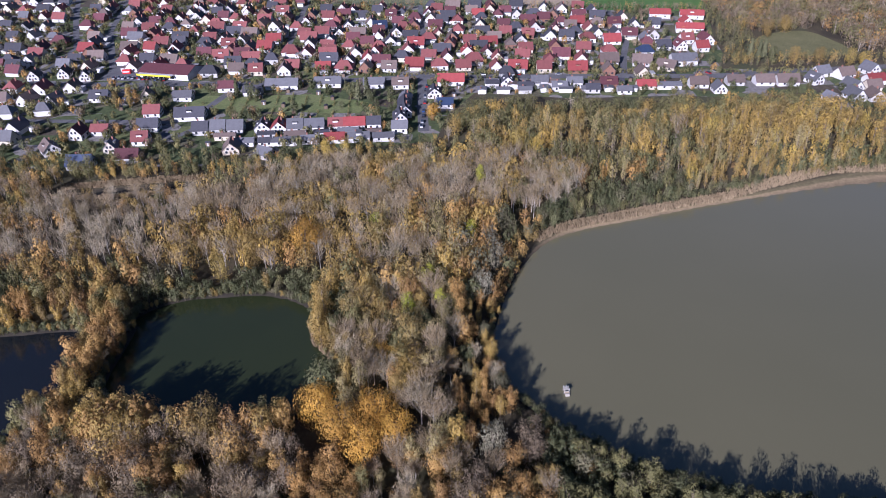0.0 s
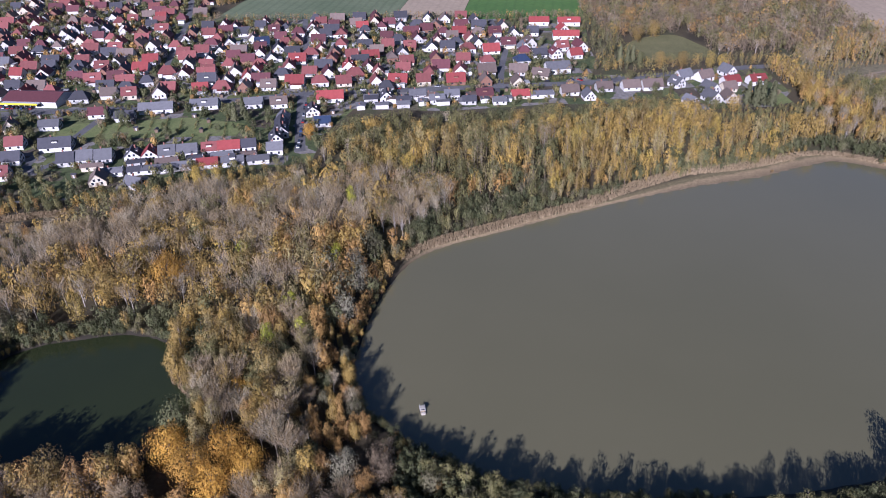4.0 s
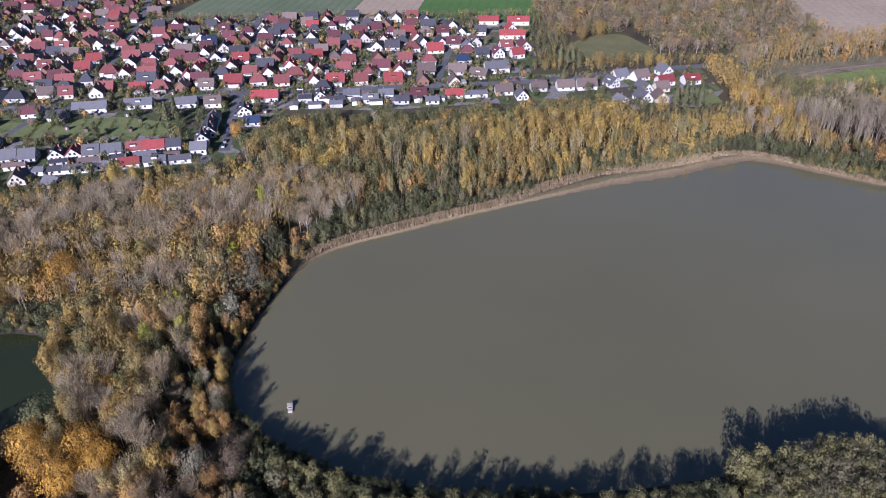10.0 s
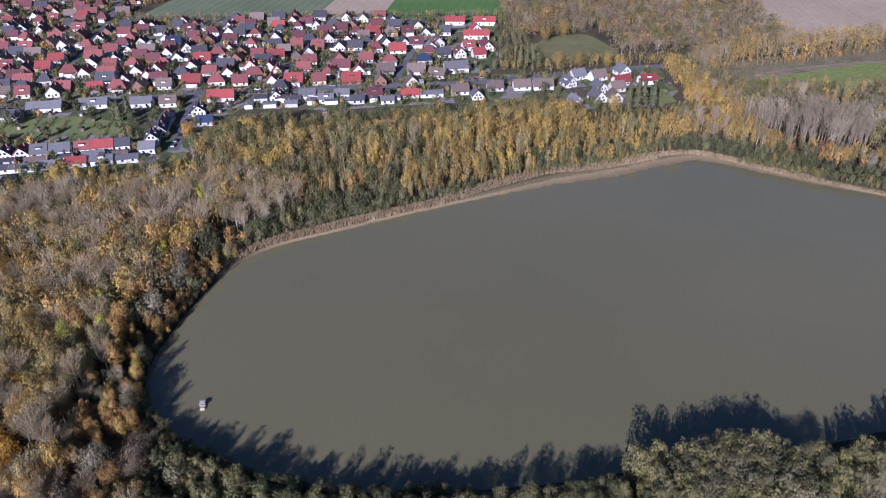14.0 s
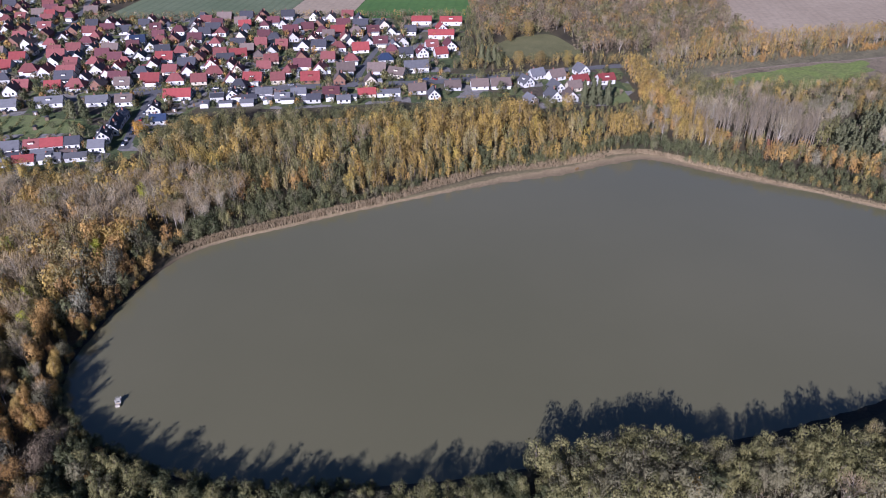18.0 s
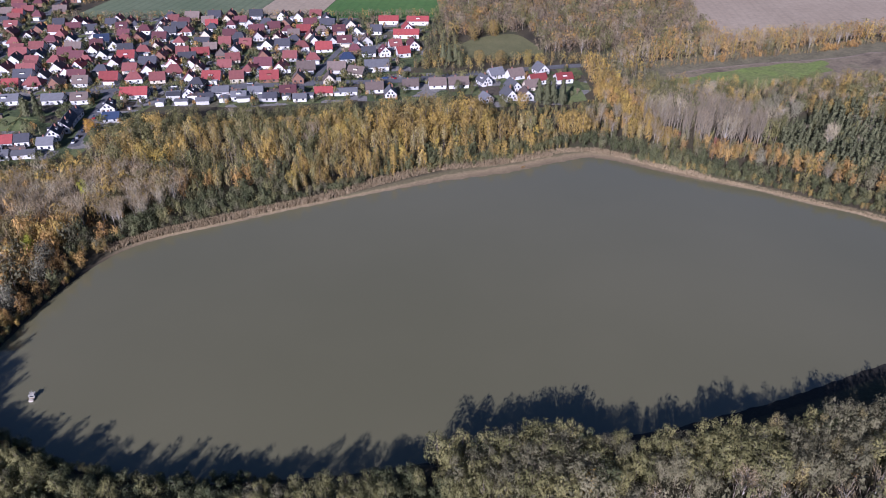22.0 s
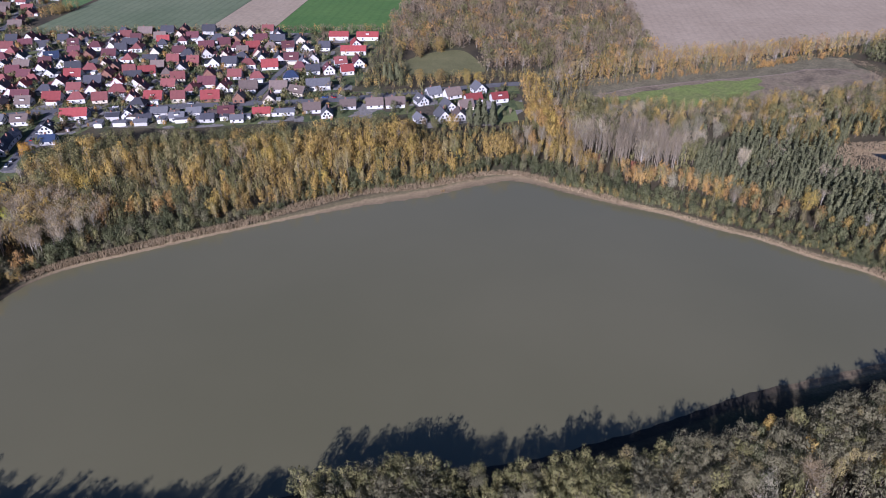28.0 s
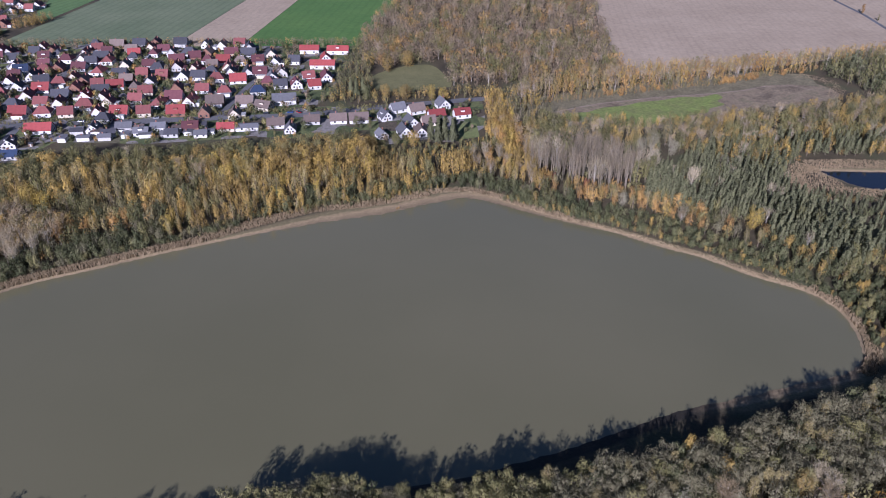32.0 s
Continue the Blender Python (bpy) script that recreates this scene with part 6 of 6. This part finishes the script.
# garden trees between the houses
X, Y = rng.uniform(-480, 285, 6800), rng.uniform(322, 660, 6800)
X, Y = np.r_[X, rng.uniform(-350, -132, 1300)], np.r_[Y, rng.uniform(655, 870, 1300)]
ok = inside(TOWN, X, Y) & ~((X > -250) & (X < -180) & (Y > 448) & (Y < 492))
for s_ in STREETS:
    ok &= line_dist(s_, X, Y) > 4.5
P = np.array(placed)
ok &= (X < 150) | (rng.random(len(X)) < 0.3)
ok &= (np.hypot(X[:, None] - P[None, :, 0], Y[:, None] - P[None, :, 1]) > 5.6).all(1)
for x, y in zip(X[ok], Y[ok]):
    kind = str(rng.choice(["garden_green", "garden_green", "garden_green", "garden_green", "garden_olive", "garden_olive", "garden_olive", "garden_gold", "garden_rust", "pine", "shrub"]))
    if inside(OPEN, np.array(x), np.array(y)) and rng.random() < 0.75:
        continue
    h = rng.uniform(1.5, 3) if kind == "shrub" else 2.6 + 5.5 * rng.beta(1.5, 2.2)
    plant(kind, x, y, h, False, rng.uniform(0.9, 1.3), GZ)
build_woods(stuff, FAR_KINDS, "woods_of_", "woods of many: ")
build_woods(far, LOW_KINDS, "far_woods_of_", "far woods of many: ")
build_woods(banks, MID_KINDS, "bank_woods_of_", "waterside woods of many: ")

# ---------------------------------------------------------------- reeds along the banks
def reeds(name, line, depth, gap, height, label):
    """Tufts of dry reed in a band along a line, as one bed."""
    p = np.array(line, float)
    V, n = [], 0
    for (a, b), (c, d) in zip(p, p[1:]):
        ln = math.hypot(c - a, d - b)
        k = int(ln * depth / gap**2)
        s_, o = rng.random(k), rng.uniform(-0.5, 0.5, k) * depth
        nx_, ny_ = -(d - b) / ln, (c - a) / ln
        x, y = a + (c - a) * s_ + nx_ * o, b + (d - b) * s_ + ny_ * o
        for _ in range(3):
            ang = rng.uniform(0, 3.14, k)
            hh = height * rng.uniform(0.6, 1.15, k)
            dx, dy = np.cos(ang) * 0.28, np.sin(ang) * 0.28
            z = np.full(k, 0.25)
            lean = rng.normal(0, 0.25, (2, k))
            V.append(np.stack([np.stack([x - dx, y - dy, z], -1), np.stack([x + dx, y + dy, z], -1), np.stack([x + lean[0], y + lean[1], z + hh], -1)], 1).reshape(-1, 3))
    V = np.concatenate(V)
    F = np.arange(len(V)).reshape(-1, 3)
    ob = new(name, mesh_np(name, V, F, [LEAF["reed"]], None, {"tint": np.repeat(rng.random(1 + len(F) // 40), 40)[:len(F)], "vary": rng.random(len(F))}))
    return tagged(ob, label, "reeds", kind="stuff")


ring = WATERS[0]
def bank(i0, i1, off, off2=None):
    """A line off metres outside the lake's edge, between two of its control points."""
    q = ring[i0 * 5:i1 * 5 + 1]
    t = np.gradient(q, axis=0)
    t /= np.linalg.norm(t, axis=1)[:, None]
    return q + np.stack([-t[:, 1], t[:, 0]], 1) * np.linspace(off, off if off2 is None else off2, len(q))[:, None]


reeds("reed_bed", bank(4, 8, 4.5), 5.0, 0.4, 2.2, "pale pinkish-brown reed belt along the shore")
reeds("reed_bed", bank(8, 10, 6.0, 15.0), 8.0, 0.45, 2.1, "pale dry reed belt behind the beach")
reeds("reed_bed", bank(10, 12, 15.0, 12.0), 9.0, 0.48, 1.9, "pale dry reed belt behind the mud beach")
reeds("reed_bed", bank(12, 15, 12.0, 4.0), 5.0, 0.5, 1.6, "thin dry reed fringe at the lake's corner")
reeds("reed_bed", bank(15, 20, 3.0), 2.4, 0.5, 1.1, "narrow pale reed fringe under dark alders")
reeds("reed_bed", bank(20, 23, 4.5), 6.0, 0.5, 1.8, "brown reed belt at the lake's east end")
reeds("reed_bed", [(-196, 299), (-178, 302), (-156, 306), (-130, 309)], 7.0, 0.45, 2.0, "pale reed belt along the creek")
reeds("reed_bed", [(-194, 287), (-170, 289.5), (-150, 292.5), (-128, 297)], 4.0, 0.48, 1.9, "pale reed belt below the creek")
reeds("reed_bed", [(-58, 196), (-54, 184), (-46, 175), (-44, 162)], 4.0, 0.5, 1.6, "pale reeds on the pond bank")
reeds("reed_bed", [(444, 302), (450, 322), (466, 334), (492, 332), (530, 324)], 12.0, 0.6, 1.8, "pinkish-brown reed bed round the small pond")
reeds("reed_bed", [(444, 308), (471, 312)], 28.0, 0.7, 1.8, "pinkish-brown reed bed beside the small pond")
reeds("reed_bed", [(442, 296), (466, 294), (500, 286)], 16.0, 0.6, 1.8, "pinkish-brown reed bed below the small pond")

reeds("reed_bed", [(310, 440), (334, 455), (380, 470), (426, 479), (473, 486), (530, 500)], 14.0, 1.0, 1.0, "pale olive-brown tall grass above the track")
reeds("reed_bed", [(560, 500), (574, 484), (570, 462), (556, 444)], 12.0, 0.9, 1.4, "brown reeds at the marsh's edge")
reeds("reed_bed", [(470, 440), (500, 450), (540, 456)], 26.0, 1.3, 0.8, "thin brown tussocks over the marsh")
reeds("reed_bed", [(336, 424), (352, 414), (392, 404), (430, 408), (462, 430)], 7.0, 1.1, 0.9, "brown tussocks along the meadow's edge")

# ---------------------------------------------------------------- the small boat on the lake
boat = new("cabin_boat")
boat.matrix_basis = Matrix.LocRotScale((25.3, 161.0, 0.0), Euler((0, 0, radians(4))), (0.66, 0.66, 0.66))
bm = bmesh.new()
sections = [(-2.6, 1.15), (-1.2, 1.25), (0.8, 1.2), (2.2, 0.8), (2.9, 0.15)]
rows = []
for y, hw in sections:
    rows.append([bm.verts.new(c) for c in ((-hw, y, 0.75), (-hw * 0.7, y, -0.25), (hw * 0.7, y, -0.25), (hw, y, 0.75))])
for a, b in zip(rows, rows[1:]):
    for i in range(3):
        bm.faces.new((a[i], a[i + 1], b[i + 1], b[i]))
bm.faces.new(rows[0])
bm.faces.new(rows[-1])
bmesh.ops.recalc_face_normals(bm, faces=bm.faces[:])
hull = part("hull", bm, HULL, boat)
part("deck", box(-1.1, -2.5, 0.62, 1.1, 1.9, 0.72), DECK, boat, "tan boat deck")
cabin = part("cabin", box(-0.95, -0.4, 0.7, 0.95, 1.5, 2.1, 0.12), HULL, boat, "white cabin")
part("cabin_roof", box(-1.1, -0.6, 2.1, 1.1, 1.7, 2.24, 0.04), HULL, cabin)
part("window", box(-0.75, -0.46, 1.2, 0.75, -0.38, 1.9), GLASS, cabin)
for sx in (-0.98, 0.92):
    part("window", box(sx, 0.0, 1.2, sx + 0.06, 1.2, 1.9), GLASS, cabin)
part("bench", box(-0.9, -2.2, 0.72, 0.9, -1.7, 1.1, 0.04), HULL, boat)
part("mast", box(-0.04, 1.3, 2.2, 0.04, 1.38, 3.6), METAL, boat)
for sx in (-1.2, 1.2):
    for sy in (-0.5, 1.6):
        part("post", box(sx - 0.06, sy - 0.06, -0.4, sx + 0.06, sy + 0.06, 2.9), METAL, boat, "pale mooring post")
part("rail", box(-1.15, -2.55, 1.15, 1.15, -2.5, 1.2), METAL, boat)
tagged(boat, "small white cabin boat lying still on the lake", "boat")
